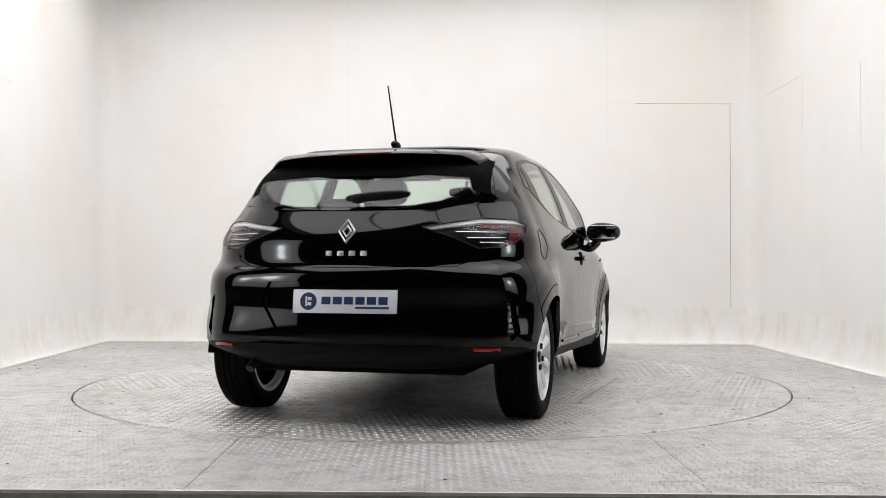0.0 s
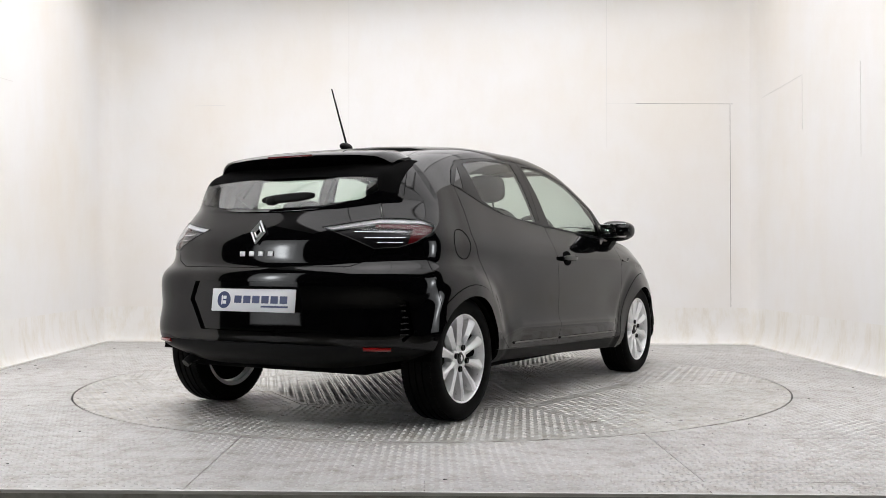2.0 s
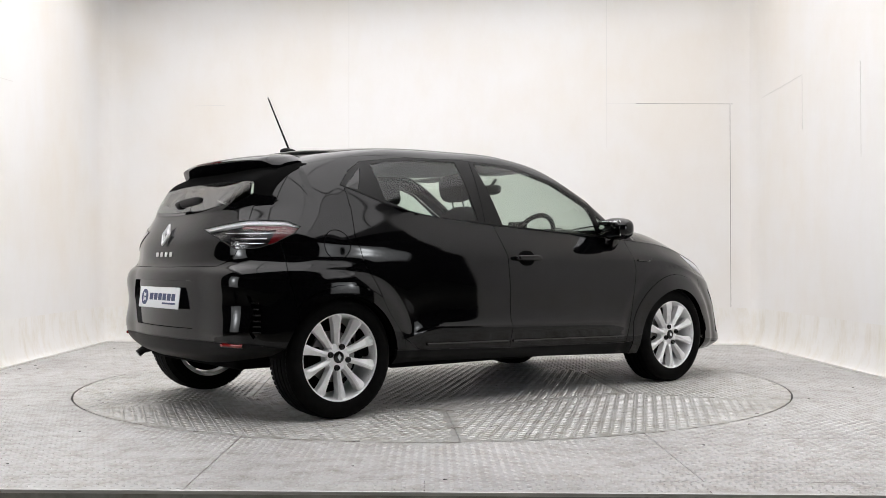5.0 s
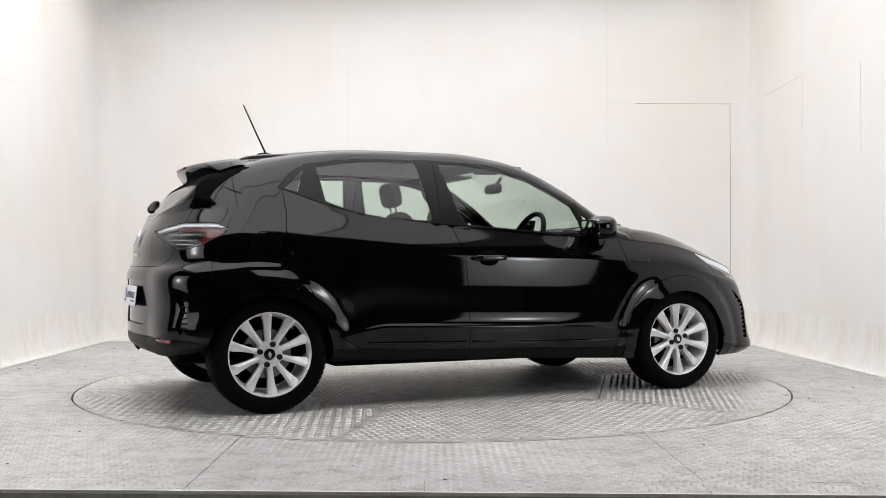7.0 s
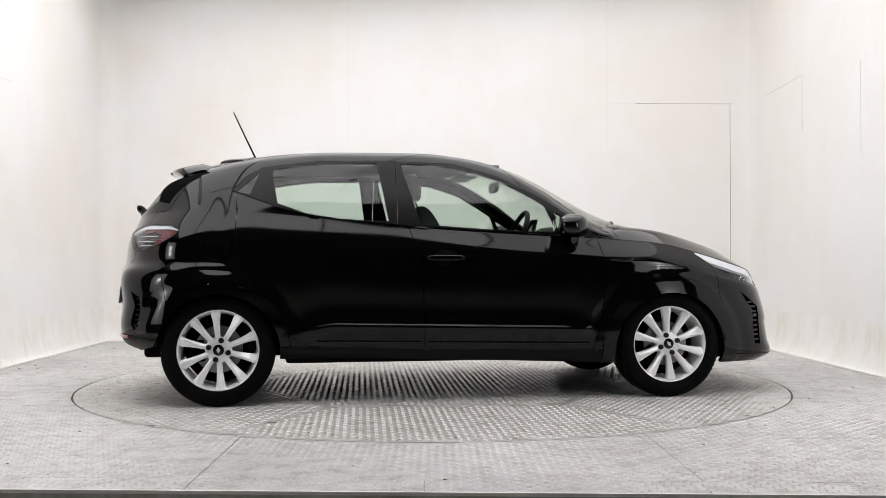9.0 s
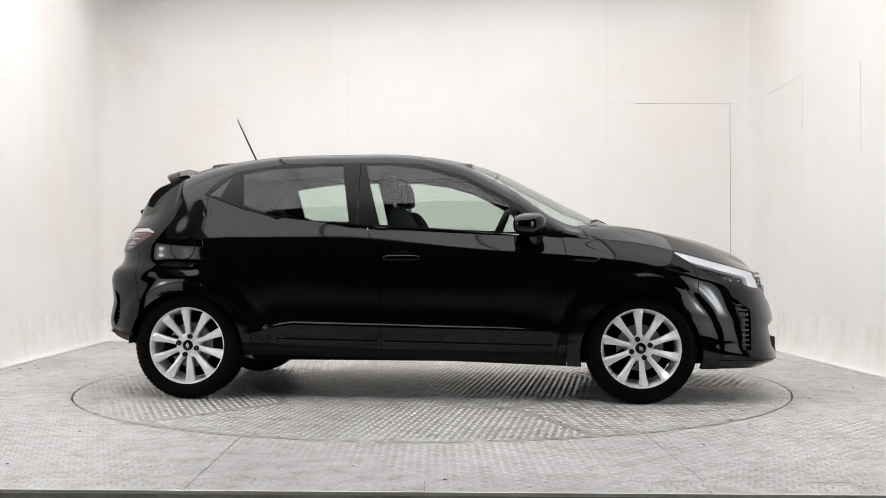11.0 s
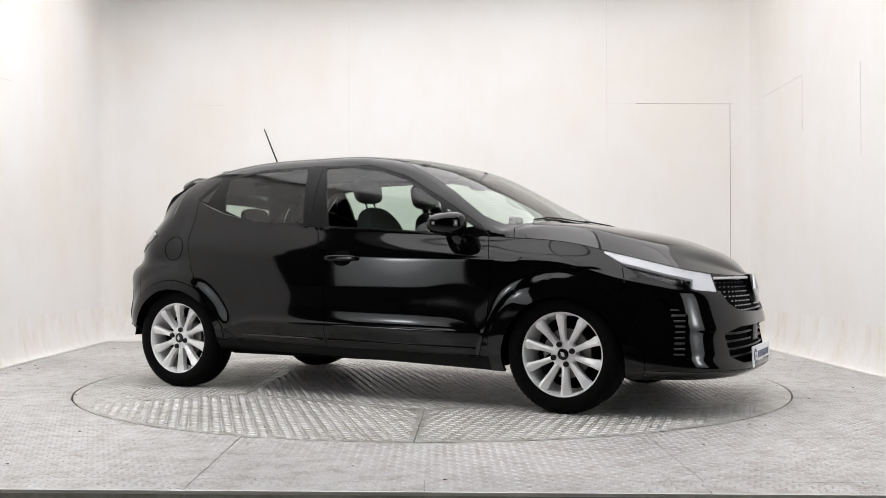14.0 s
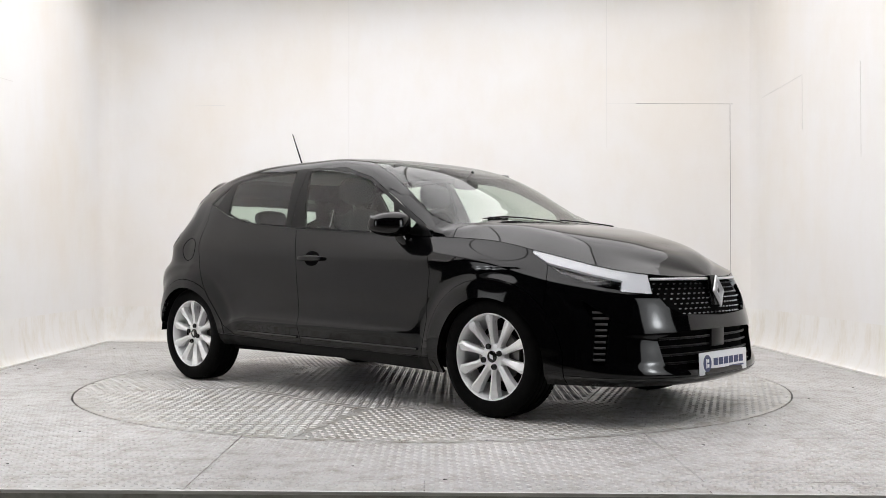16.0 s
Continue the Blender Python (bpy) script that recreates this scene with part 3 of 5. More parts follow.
def upper_section(t):
    """Points from the belt over the cant rail to the centre line, for the belt point t."""
    x = float(np.clip(t[0], CX[0], CX[-1]))
    cy, cz = hermite(CX, CYZ, [x])[0]
    zc = float(hermite(ZX, ZZ, [x])[0, 0])
    cy = min(cy, max(t[1] * 0.93, 0.0))
    cz = max(min(cz, zc), min(t[2], zc)) if t[1] > 0.02 else zc
    pts = []
    n1, n2 = 22, 34
    out = 0.018 if -1.4 < x < 0.95 else 0.004
    for i in range(n1):
        f = i / n1
        b = math.sin(f * math.pi) * out
        pts.append((x, t[1] + (cy - t[1]) * f + b, t[2] + (cz - t[2]) * f + b * 0.3))
    for i in range(n2 + 1):
        f = 1 - i / n2
        p = 3.2
        pts.append((x, cy * f, zc - (zc - cz) * f**p))
    a = np.array(pts)
    for _ in range(14):
        a[1:-1] = a[1:-1] * 0.5 + (a[:-2] + a[2:]) * 0.25
    return a


UPPER = np.stack([upper_section(LOWER[i, 0]) for i in range(NS)])


def sheet(grid):
    bm = bmesh.new()
    n, m = grid.shape[:2]
    vs = [[bm.verts.new(grid[i, j]) for j in range(m)] for i in range(n)]
    for i in range(n - 1):
        for j in range(m - 1):
            q = (vs[i][j], vs[i][j + 1], vs[i + 1][j + 1], vs[i + 1][j])
            bm.faces.new(q)
    bmesh.ops.remove_doubles(bm, verts=bm.verts[:], dist=1e-6)
    return bm


SIDE, TAIL, NOSE, PLAN, CROSS = ((1, 0, 0), (0, 0, 1)), ((1, 1, 0), (0, 0, 1)), ((1, -1, 0), (0, 0, 1)), ((1, 0, 0), (0, 1, 0)), ((0, 1, 0), (0, 0, 1))


def inside(poly, p):
    c = False
    for (x0, y0), (x1, y1) in zip(poly, poly[1:] + poly[:1]):
        if (y0 > p[1]) != (y1 > p[1]) and p[0] < (x1 - x0) * (p[1] - y0) / (y1 - y0) + x0:
            c = not c
    return c


def carve(bm, poly, axes, label, limit=None):
    """Cuts the outline (in two slanted coordinates) into the sheet and labels the free faces within it."""
    a, b = Vector(axes[0]), Vector(axes[1])
    poly = [tuple(p) for p in poly]
    key = bm.faces.layers.int["label"]
    for (u0, v0), (u1, v1) in zip(poly, poly[1:] + poly[:1]):
        du, dv = u1 - u0, v1 - v0
        if math.hypot(du, dv) < 1e-6:
            continue
        lo_u, hi_u, lo_v, hi_v = min(u0, u1) - 0.004, max(u0, u1) + 0.004, min(v0, v1) - 0.004, max(v0, v1) + 0.004
        faces = []
        for f in bm.faces:
            if limit and not limit(f.calc_center_median()):
                continue
            us = [v.co.dot(a) for v in f.verts]
            if max(us) < lo_u or min(us) > hi_u:
                continue
            vs = [v.co.dot(b) for v in f.verts]
            if max(vs) < lo_v or min(vs) > hi_v:
                continue
            side = [(p - u0) * dv - (q - v0) * du for p, q in zip(us, vs)]
            if max(side) > 0 > min(side):
                faces.append(f)
        if not faces:
            continue
        # plane through the edge: normal in the span of a and b, dual coordinates
        g = np.array([[a.dot(a), a.dot(b)], [a.dot(b), b.dot(b)]])
        no = a * dv - b * du
        point = a * float(np.linalg.solve(g, np.array([u0, v0]))[0]) + b * float(np.linalg.solve(g, np.array([u0, v0]))[1])
        geom = list({e for f in faces for e in f.edges} | {v for f in faces for v in f.verts}) + faces
        bmesh.ops.bisect_plane(bm, geom=geom, dist=1e-5, plane_co=point, plane_no=no)
    for f in bm.faces:
        if f[key] == 0:
            c = f.calc_center_median()
            if limit and not limit(c):
                continue
            if inside(poly, (c.dot(a), c.dot(b))):
                f[key] = label


def circle_poly(x, z, r, n=40):
    return [(x + r * math.cos(i * math.tau / n), z + r * math.sin(i * math.tau / n)) for i in range(n)]


LOW = sheet(LOWER)
LOW.faces.layers.int.new("label")
HIGH = sheet(UPPER)
HIGH.faces.layers.int.new("label")
(ARCH, TAILLAMP, TAILGATE, REARBUMPER, HEADLAMP, GRILLE, LOWGRILLE, FRONTBUMPER, VENT, FDOOR, RDOOR, SILL, ARCHTRIM, BONNET, SCREENP, REARGLASS, FGLASS, RGLASS, QGLASS, TRIM, REARSKIRT, FRONTLIP, QUARTER, WING, SHELL, TL_TOP, TL_RED, HL_TOP, HL_END, RVENT, RARCH, RECESS, SURROUND) = range(1, 34)
DOOR_SEAM = [(-0.157, 0.30), (-0.165, 0.60), (-0.185, 0.82), (-0.256, 1.02), (-0.256, 1.25)]
carve(LOW, circle_poly(-AXLE, 0.285, 0.335), SIDE, ARCH)
carve(LOW, circle_poly(AXLE, 0.275, 0.335), SIDE, ARCH)
carve(LOW, [(-1.453, 0.957), (-1.08, 0.998), (-0.80, 0.994), (-0.70, 0.966), (-0.80, 0.978), (-1.08, 0.98), (-1.40, 0.948)], TAIL, TL_TOP, lambda c: c.x < -1.2)
carve(LOW, [(-1.12, 0.985), (-1.08, 0.98), (-0.80, 0.978), (-0.70, 0.966), (-0.735, 0.93), (-0.86, 0.882), (-0.91, 0.873), (-0.86, 0.955), (-1.12, 0.962)], TAIL, TL_RED, lambda c: c.x < -1.2)
carve(LOW, [(-1.453, 0.957), (-1.08, 0.998), (-0.80, 0.994), (-0.70, 0.966), (-0.735, 0.93), (-0.86, 0.882), (-0.98, 0.858), (-1.14, 0.854), (-1.29, 0.905)], TAIL, TAILLAMP, lambda c: c.x < -1.2)
carve(LOW, [(-2.3, 0.762), (-1.30, 0.768), (-1.17, 0.80), (-1.12, 0.86), (-1.07, 1.0), (-1.03, 1.3), (-2.3, 1.3)], TAIL, TAILGATE, lambda c: c.x < -1.2)
carve(LOW, [(-1.02, 0.63), (-0.93, 0.60), (-0.90, 0.46), (-0.97, 0.42), (-1.0, 0.46), (-0.97, 0.55)], TAIL, RVENT, lambda c: c.x < -1.2)
carve(LOW, [(-0.2, 0.695), (0.40, 0.695), (0.45, 0.60), (0.36, 0.455), (-0.2, 0.455)], CROSS, RECESS, lambda c: c.x < -1.5)
carve(LOW, [(-2.3, 0.40), (-1.0, 0.395), (-0.6, 0.36), (-0.6, 0.1), (-2.3, 0.1)], TAIL, REARSKIRT, lambda c: c.x < -1.2)
carve(LOW, [(-2.3, 0.762), (-1.30, 0.768), (-1.17, 0.80), (-1.12, 0.86), (-0.82, 0.885), (-0.74, 0.72), (-0.66, 0.50), (-0.6, 0.1), (-2.3, 0.1)], TAIL, REARBUMPER, lambda c: c.x < -1.2)
carve(LOW, [(0.745, 0.838), (0.78, 0.90), (1.3, 0.80), (1.44, 0.77), (1.42, 0.685), (1.1, 0.735), (0.84, 0.788)], NOSE, HL_TOP, lambda c: c.x > 1.2)
carve(LOW, [(1.44, 0.77), (1.52, 0.74), (1.54, 0.635), (1.31, 0.648), (1.33, 0.703), (1.42, 0.685)], NOSE, HL_END, lambda c: c.x > 1.2)
carve(LOW, [(0.745, 0.838), (0.78, 0.90), (1.3, 0.80), (1.52, 0.74), (1.54, 0.635), (1.35, 0.645), (1.1, 0.68), (0.90, 0.735)], NOSE, HEADLAMP, lambda c: c.x > 1.2)
carve(LOW, [(2.3, 0.70), (1.52, 0.70), (1.54, 0.655), (1.64, 0.575), (1.76, 0.535), (2.3, 0.515)], NOSE, GRILLE, lambda c: c.x > 1.2)
carve(LOW, [(2.3, 0.455), (1.75, 0.45), (1.55, 0.42), (1.60, 0.30), (1.75, 0.265), (2.3, 0.25)], NOSE, LOWGRILLE, lambda c: c.x > 1.2)
carve(LOW, [(1.03, 0.61), (1.15, 0.55), (1.22, 0.52), (1.17, 0.30), (1.09, 0.30), (1.12, 0.48)], NOSE, VENT, lambda c: c.x > 1.2)
carve(LOW, circle_poly(AXLE, 0.275, 0.432), SIDE, ARCHTRIM, lambda c: c.x > 0.875)
carve(LOW, [(0.6, 0.25), (1.2, 0.238), (2.3, 0.222), (2.3, 0.1), (0.6, 0.1)], NOSE, FRONTLIP, lambda c: c.x > 1.2)
carve(LOW, [(0.84, 0.80), (0.90, 0.735), (1.1, 0.68), (1.5, 0.635), (1.5, 0.9), (2.3, 0.9), (2.3, 0.1), (0.70, 0.1), (0.76, 0.45)], NOSE, FRONTBUMPER, lambda c: c.x > 1.2)
carve(LOW, DOOR_SEAM + [(0.86, 1.25), (0.863, 0.917), (0.905, 0.737), (0.872, 0.475), (0.825, 0.285)], SIDE, FDOOR)
carve(LOW, DOOR_SEAM + [(-1.21, 1.25), (-1.193, 1.084), (-1.206, 0.927), (-1.16, 0.773), (-1.039, 0.556), (-0.905, 0.385), (-0.80, 0.325)], SIDE, RDOOR)
carve(LOW, [(-1.05, 0.335), (-0.80, 0.322), (0.82, 0.282), (0.95, 0.30), (1.0, 0.1), (-1.05, 0.1)], SIDE, SILL)
carve(LOW, circle_poly(-AXLE, 0.285, 0.392), SIDE, RARCH)
carve(LOW, [(0.75, 0.0), (3, 0.0), (3, 2), (0.75, 2)], SIDE, WING)
carve(LOW, [(-3, 0.0), (0.75, 0.0), (0.75, 2), (-3, 2)], SIDE, QUARTER)

FW = [(-0.275, 1.355), (-0.099, 1.354), (0.1, 1.326), (0.296, 1.267), (0.455, 1.179), (0.55, 1.122), (0.62, 0.96), (0.328, 0.971), (-0.172, 1.004)]
RW = [(-1.003, 1.312), (-0.86, 1.336), (-0.722, 1.350), (-0.413, 1.358), (-0.355, 1.022), (-0.5, 1.026), (-0.635, 1.033), (-0.823, 1.065), (-0.972, 1.119)]
carve(HIGH, FW, SIDE, FGLASS, lambda c: c.y > 0.4)
carve(HIGH, RW, SIDE, RGLASS, lambda c: c.y > 0.4)
carve(HIGH, [(-1.195, 1.183), (-1.075, 1.29), (-1.125, 1.168)], SIDE, QGLASS, lambda c: c.y > 0.4)
carve(HIGH, [(0.60, 1.085), (0.68, 1.04), (0.77, 0.985), (0.66, 0.975)], SIDE, QGLASS, lambda c: c.y > 0.4)
carve(HIGH, [(-1.225, 1.188), (-1.15, 1.27), (-1.06, 1.325), (-0.9, 1.348), (-0.754, 1.366), (-0.363, 1.374), (0.036, 1.362), (0.3, 1.285), (0.554, 1.15), (0.803, 0.995), (0.87, 0.93), (0.609, 0.945), (-0.256, 0.998), (-0.76, 1.046), (-0.978, 1.098)], SIDE, TRIM, lambda c: c.y > 0.4)
carve(HIGH, [(-0.256, 0.90), (-0.256, 1.06), (0.60, 1.0), (0.863, 0.96), (0.863, 0.88)], SIDE, FDOOR, lambda c: c.y > 0.7)
carve(HIGH, [(-0.256, 0.95), (-0.256, 1.08), (-0.76, 1.09), (-1.0, 1.14), (-1.205, 1.20), (-1.193, 1.00)], SIDE, RDOOR, lambda c: c.y > 0.6)
carve(HIGH, [(1.20, -0.2), (1.17, 0.35), (1.06, 0.62), (0.93, 0.70), (0.8, 0.728), (0.55, 0.678), (0.3, 0.618), (0.14, 0.575), (0.19, 0.35), (0.22, -0.2)], PLAN, SCREENP)
carve(HIGH, [(-0.2, 1.05), (0.3, 1.062), (0.5, 1.095), (0.565, 1.14), (0.545, 1.20), (0.3, 1.218), (-0.2, 1.222)], CROSS, REARGLASS, lambda c: c.x < -1.35)
carve(HIGH, [(-0.2, 1.20), (0.52, 1.18), (0.57, 1.135), (0.635, 1.12), (0.61, 1.30), (0.4, 1.345), (-0.2, 1.36)], CROSS, SURROUND, lambda c: c.x < -1.35)
carve(HIGH, [(-2.2, -0.2), (-2.2, 0.66), (-1.55, 0.655), (-1.42, 0.60), (-1.36, 0.3), (-1.35, -0.2)], PLAN, TAILGATE)
carve(HIGH, [(1.20, -0.2), (1.17, 0.35), (1.06, 0.62), (0.98, 0.73), (1.05, 0.9), (2.4, 0.9), (2.4, -0.2)], PLAN, BONNET)
for f in HIGH.faces:
    k = HIGH.faces.layers.int["label"]
    if f[k] == 0:
        f[k] = SHELL


def taken(sources, keep=lambda c: True, mirror=False, both=False, lip=0.018, shrink=0.0018, push=0.0, flat=False):
    """One panel cut from the sheets: (sheet, label) pairs; its rim turned inwards to give it depth."""
    bm = bmesh.new()
    for src, label in sources:
        key = src.faces.layers.int["label"]
        seen = {}
        for f in src.faces:
            if f[key] != label or not keep(f.calc_center_median()):
                continue
            vs = []
            for v in f.verts:
                if v not in seen:
                    seen[v] = bm.verts.new(v.co)
                vs.append(seen[v])
            try:
                bm.faces.new(vs)
            except ValueError:
                pass
    bmesh.ops.remove_doubles(bm, verts=bm.verts[:], dist=2e-4)
    if both:
        g = bmesh.ops.duplicate(bm, geom=bm.verts[:] + bm.edges[:] + bm.faces[:])["geom"]
        dv = [e for e in g if isinstance(e, bmesh.types.BMVert)]
        df = [e for e in g if isinstance(e, bmesh.types.BMFace)]
        for v in dv:
            v.co.y = -v.co.y
        bmesh.ops.reverse_faces(bm, faces=df)
        mid = [v for v in bm.verts if abs(v.co.y) < 2e-3]
        for v in mid:
            v.co.y = 0.0
        bmesh.ops.remove_doubles(bm, verts=mid, dist=2e-4)
    elif mirror:
        for v in bm.verts:
            v.co.y = -v.co.y
        bmesh.ops.reverse_faces(bm, faces=bm.faces[:])
    bmesh.ops.dissolve_degenerate(bm, dist=1e-5, edges=bm.edges[:])
    bm.normal_update()
    if push:
        for v in bm.verts:
            v.co += v.normal * push
    rim = [e for e in bm.edges if len(e.link_faces) == 1]
    if shrink:
        move = {}
        for e in rim:
            f = e.link_faces[0]
            d = (e.verts[1].co - e.verts[0].co)
            if d.length < 1e-7:
                continue
            inn = f.normal.cross(d).normalized()
            if inn.dot(f.calc_center_median() - (e.verts[0].co + e.verts[1].co) / 2) < 0:
                inn = -inn
            for v in e.verts:
                move[v] = move.get(v, Vector()) + inn
        for v, d in move.items():
            if d.length > 1e-6:
                v.co += d.normalized() * shrink
    if lip:
        nor = {v: v.normal.copy() for e in rim for v in e.verts}
        r = bmesh.ops.extrude_edge_only(bm, edges=rim)
        old = {tuple(round(c, 6) for c in v.co): n for v, n in nor.items()}
        for v in [g for g in r["geom"] if isinstance(g, bmesh.types.BMVert)]:
            n = old.get(tuple(round(c, 6) for c in v.co))
            if n is not None:
                v.co -= n * lip
    return bm


def islands(bm):
    """The separate pieces of a mesh, the largest first; crumbs are left out."""
    left, out = set(bm.faces), []
    while left:
        seed = left.pop()
        group, todo = {seed}, [seed]
        while todo:
            f = todo.pop()
            for e in f.edges:
                for g in e.link_faces:
                    if g in left:
                        left.discard(g)
                        group.add(g)
                        todo.append(g)
        area = sum(f.calc_area() for f in group)
        if area > 0.004:
            nb, seen = bmesh.new(), {}
            for f in group:
                vs = []
                for v in f.verts:
                    if v not in seen:
                        seen[v] = nb.verts.new(v.co)
                    vs.append(seen[v])
                nb.faces.new(vs)
            out.append((area, nb))
    bm.free()
    return [b for _, b in sorted(out, key=lambda t: -t[0])]


# find out which way the sheets face, and turn them outwards
for src, probe in ((LOW, Vector((0, 1, 0))), (HIGH, Vector((0, 0.3, 1)))):
    src.normal_update()
    total = sum(f.normal.dot(probe) * f.calc_area() for f in src.faces if abs(f.calc_center_median().x) < 1)
    if total < 0:
        bmesh.ops.reverse_faces(src, faces=src.faces[:])
    src.normal_update()

SH = 50
part("body_shell", taken([(HIGH, SHELL), (LOW, QUARTER)], both=True), PAINT, car, sharp=SH)
part("bonnet", taken([(HIGH, BONNET)], both=True), PAINT, car, sharp=SH)
windscreen = part("windscreen", taken([(HIGH, SCREENP)], both=True, lip=0.005), SCREEN, car, "slightly green clear windscreen", sharp=SH)
tailgate = part("tailgate", taken([(HIGH, TAILGATE), (LOW, TAILGATE)], both=True), PAINT, car, sharp=SH)
rear_window = part("rear_window", taken([(HIGH, REARGLASS)], both=True, lip=0.005), GLASS, tailgate, "tinted rear window", sharp=SH)
# black surround; its matt liner also puts the spoiler's shade into the colour
part("window_surround", taken([(HIGH, SURROUND)], both=True, shrink=0.0), LINER, tailgate, "satin black window surround", sharp=SH)
rear_bumper = part("rear_bumper", taken([(LOW, REARBUMPER)], both=True), PAINT, car, sharp=SH)
part("plate_recess", taken([(LOW, RECESS)], both=True, lip=0.0, shrink=0.0, push=-0.014), PAINT, rear_bumper, sharp=SH)
part("skirt", taken([(LOW, REARSKIRT)], both=True), PLASTIC, rear_bumper, "matt black bumper skirt", sharp=SH)
front_bumper = part("front_bumper", taken([(LOW, FRONTBUMPER)], both=True), PAINT, car, sharp=SH)
part("lip", taken([(LOW, FRONTLIP)], both=True), GLOSS, front_bumper, sharp=SH)
doors = {}
for mir, sgn in ((True, -1), (False, 1)):
    for nm, lab in (("front_wing", WING),):
        for k, piece in enumerate(islands(taken([(LOW, lab)], mirror=mir))):
            part(nm if k == 0 else nm + "_foot", piece, PAINT, car, sharp=SH)
    part("wheel_arch_trim", taken([(LOW, ARCHTRIM)], mirror=mir, push=0.002), PAINT, car, "black arch edge", sharp=SH)
    part("wheel_arch_trim", taken([(LOW, RARCH)], mirror=mir, push=0.003), PAINT, car, "black arch edge", sharp=SH)
    part("sill", taken([(LOW, SILL)], mirror=mir), PLASTIC, car, "matt black sill", sharp=SH)
    for nm, lab, gl, x0, x1 in (("front_door", FDOOR, FGLASS, -0.31, 2), ("rear_door", RDOOR, RGLASS, -1.6, -0.31)):
        d = part(nm, taken([(LOW, lab), (HIGH, lab)], mirror=mir), PAINT, car, sharp=SH)
        doors[nm, sgn] = d
        part("window", taken([(HIGH, gl)], mirror=mir, lip=0.004, shrink=0.0), GLASS, d, "tinted door window", sharp=SH)
        part("window_frame", taken([(HIGH, TRIM)], keep=lambda c: x0 < c.x < x1, mirror=mir, push=0.002), SATIN, d, "satin black window frame", sharp=SH)
        part("quarter_glass", taken([(HIGH, QGLASS)], keep=lambda c: x0 < c.x < x1, mirror=mir, lip=0.004, shrink=0.0), GLASS if x0 > -1 else GLOSS, d, "small dark fixed pane", sharp=SH)


def on_low(axes, u, v, side=1):
    """The point of the lower body at two slanted coordinates, and the way out of it; side -1 for the right-hand half."""
    a, b = np.array(axes[0]), np.array(axes[1])
    d = (LOWER @ a - u) ** 2 + (LOWER @ b - v) ** 2
    i, j = np.unravel_index(int(np.argmin(d)), d.shape)
    i, j = min(max(i, 1), NS - 2), min(max(j, 1), NV - 2)
    p = LOWER[i, j]
    di, dj = (LOWER[i + 1, j] - LOWER[i - 1, j]) / 2, (LOWER[i, j + 1] - LOWER[i, j - 1]) / 2
    k = np.array([[di @ a, dj @ a], [di @ b, dj @ b]])
    if abs(np.linalg.det(k)) > 1e-9:
        w = np.clip(np.linalg.solve(k, np.array([u - p @ a, v - p @ b])), -1, 1)
        p = p + di * w[0] + dj * w[1]
    n = np.cross(di, dj)
    n = n / np.linalg.norm(n)
    if n @ np.array([p[0] * 0.3, p[1], 0]) < 0:
        n = -n
    return Vector((p[0], p[1] * side, p[2])), Vector((n[0], n[1] * side, n[2]))


def high_point(x, y):
    """A point of the roof, screen or bonnet."""
    cy, cz = hermite(CX, CYZ, [x])[0]
    zc = float(hermite(ZX, ZZ, [x])[0, 0])
    return Vector((x, y, zc - (zc - cz) * min(abs(y) / cy, 1.0) ** 3.2))


def facing(p, n, up=(0, 0, 1)):
    """A pose at p whose y axis points out along n and whose z axis is as upright as it can be."""
    y = Vector(n).normalized()
    x = y.cross(Vector(up)).normalized()
    z = x.cross(y)
    m = Matrix((x, y, z)).transposed().to_4x4()
    m.translation = Vector(p)
    return m


# ---- wheels ----
def spoke_mesh():
    """One spoke: a ridged bar, slim in the middle, spread and cut to an angle at the rim."""
    bm = bmesh.new()
    rows = []
    # radius, half widths on both sides, ridge offset, depth of the ridge
    for r, w0, w1, k, y in ((0.040, 0.018, 0.018, 0.0, -0.022), (0.080, 0.0140, 0.0140, 0.001, -0.015), (0.125, 0.0160, 0.0160, 0.004, -0.009), (0.172, 0.0215, 0.0205, 0.009, -0.003), (0.194, 0.0265, 0.0245, 0.014, -0.002), (0.2175, 0.0230, 0.0270, 0.004, -0.004)):
        rows.append([bm.verts.new((r, y - 0.050, -w0 * 0.95)), bm.verts.new((r, y - 0.015, -w0)), bm.verts.new((r, y, k - 0.003)), bm.verts.new((r, y - 0.001, k + 0.003)), bm.verts.new((r, y - 0.008, w1)), bm.verts.new((r, y - 0.050, w1 * 0.95))])
    for a, b in zip(rows, rows[1:]):
        for k in range(5):
            bm.faces.new((a[k], a[k + 1], b[k + 1], b[k]))
    bm.faces.new(rows[0])
    bm.faces.new(rows[-1][::-1])
    bmesh.ops.recalc_face_normals(bm, faces=bm.faces[:])
    return bm


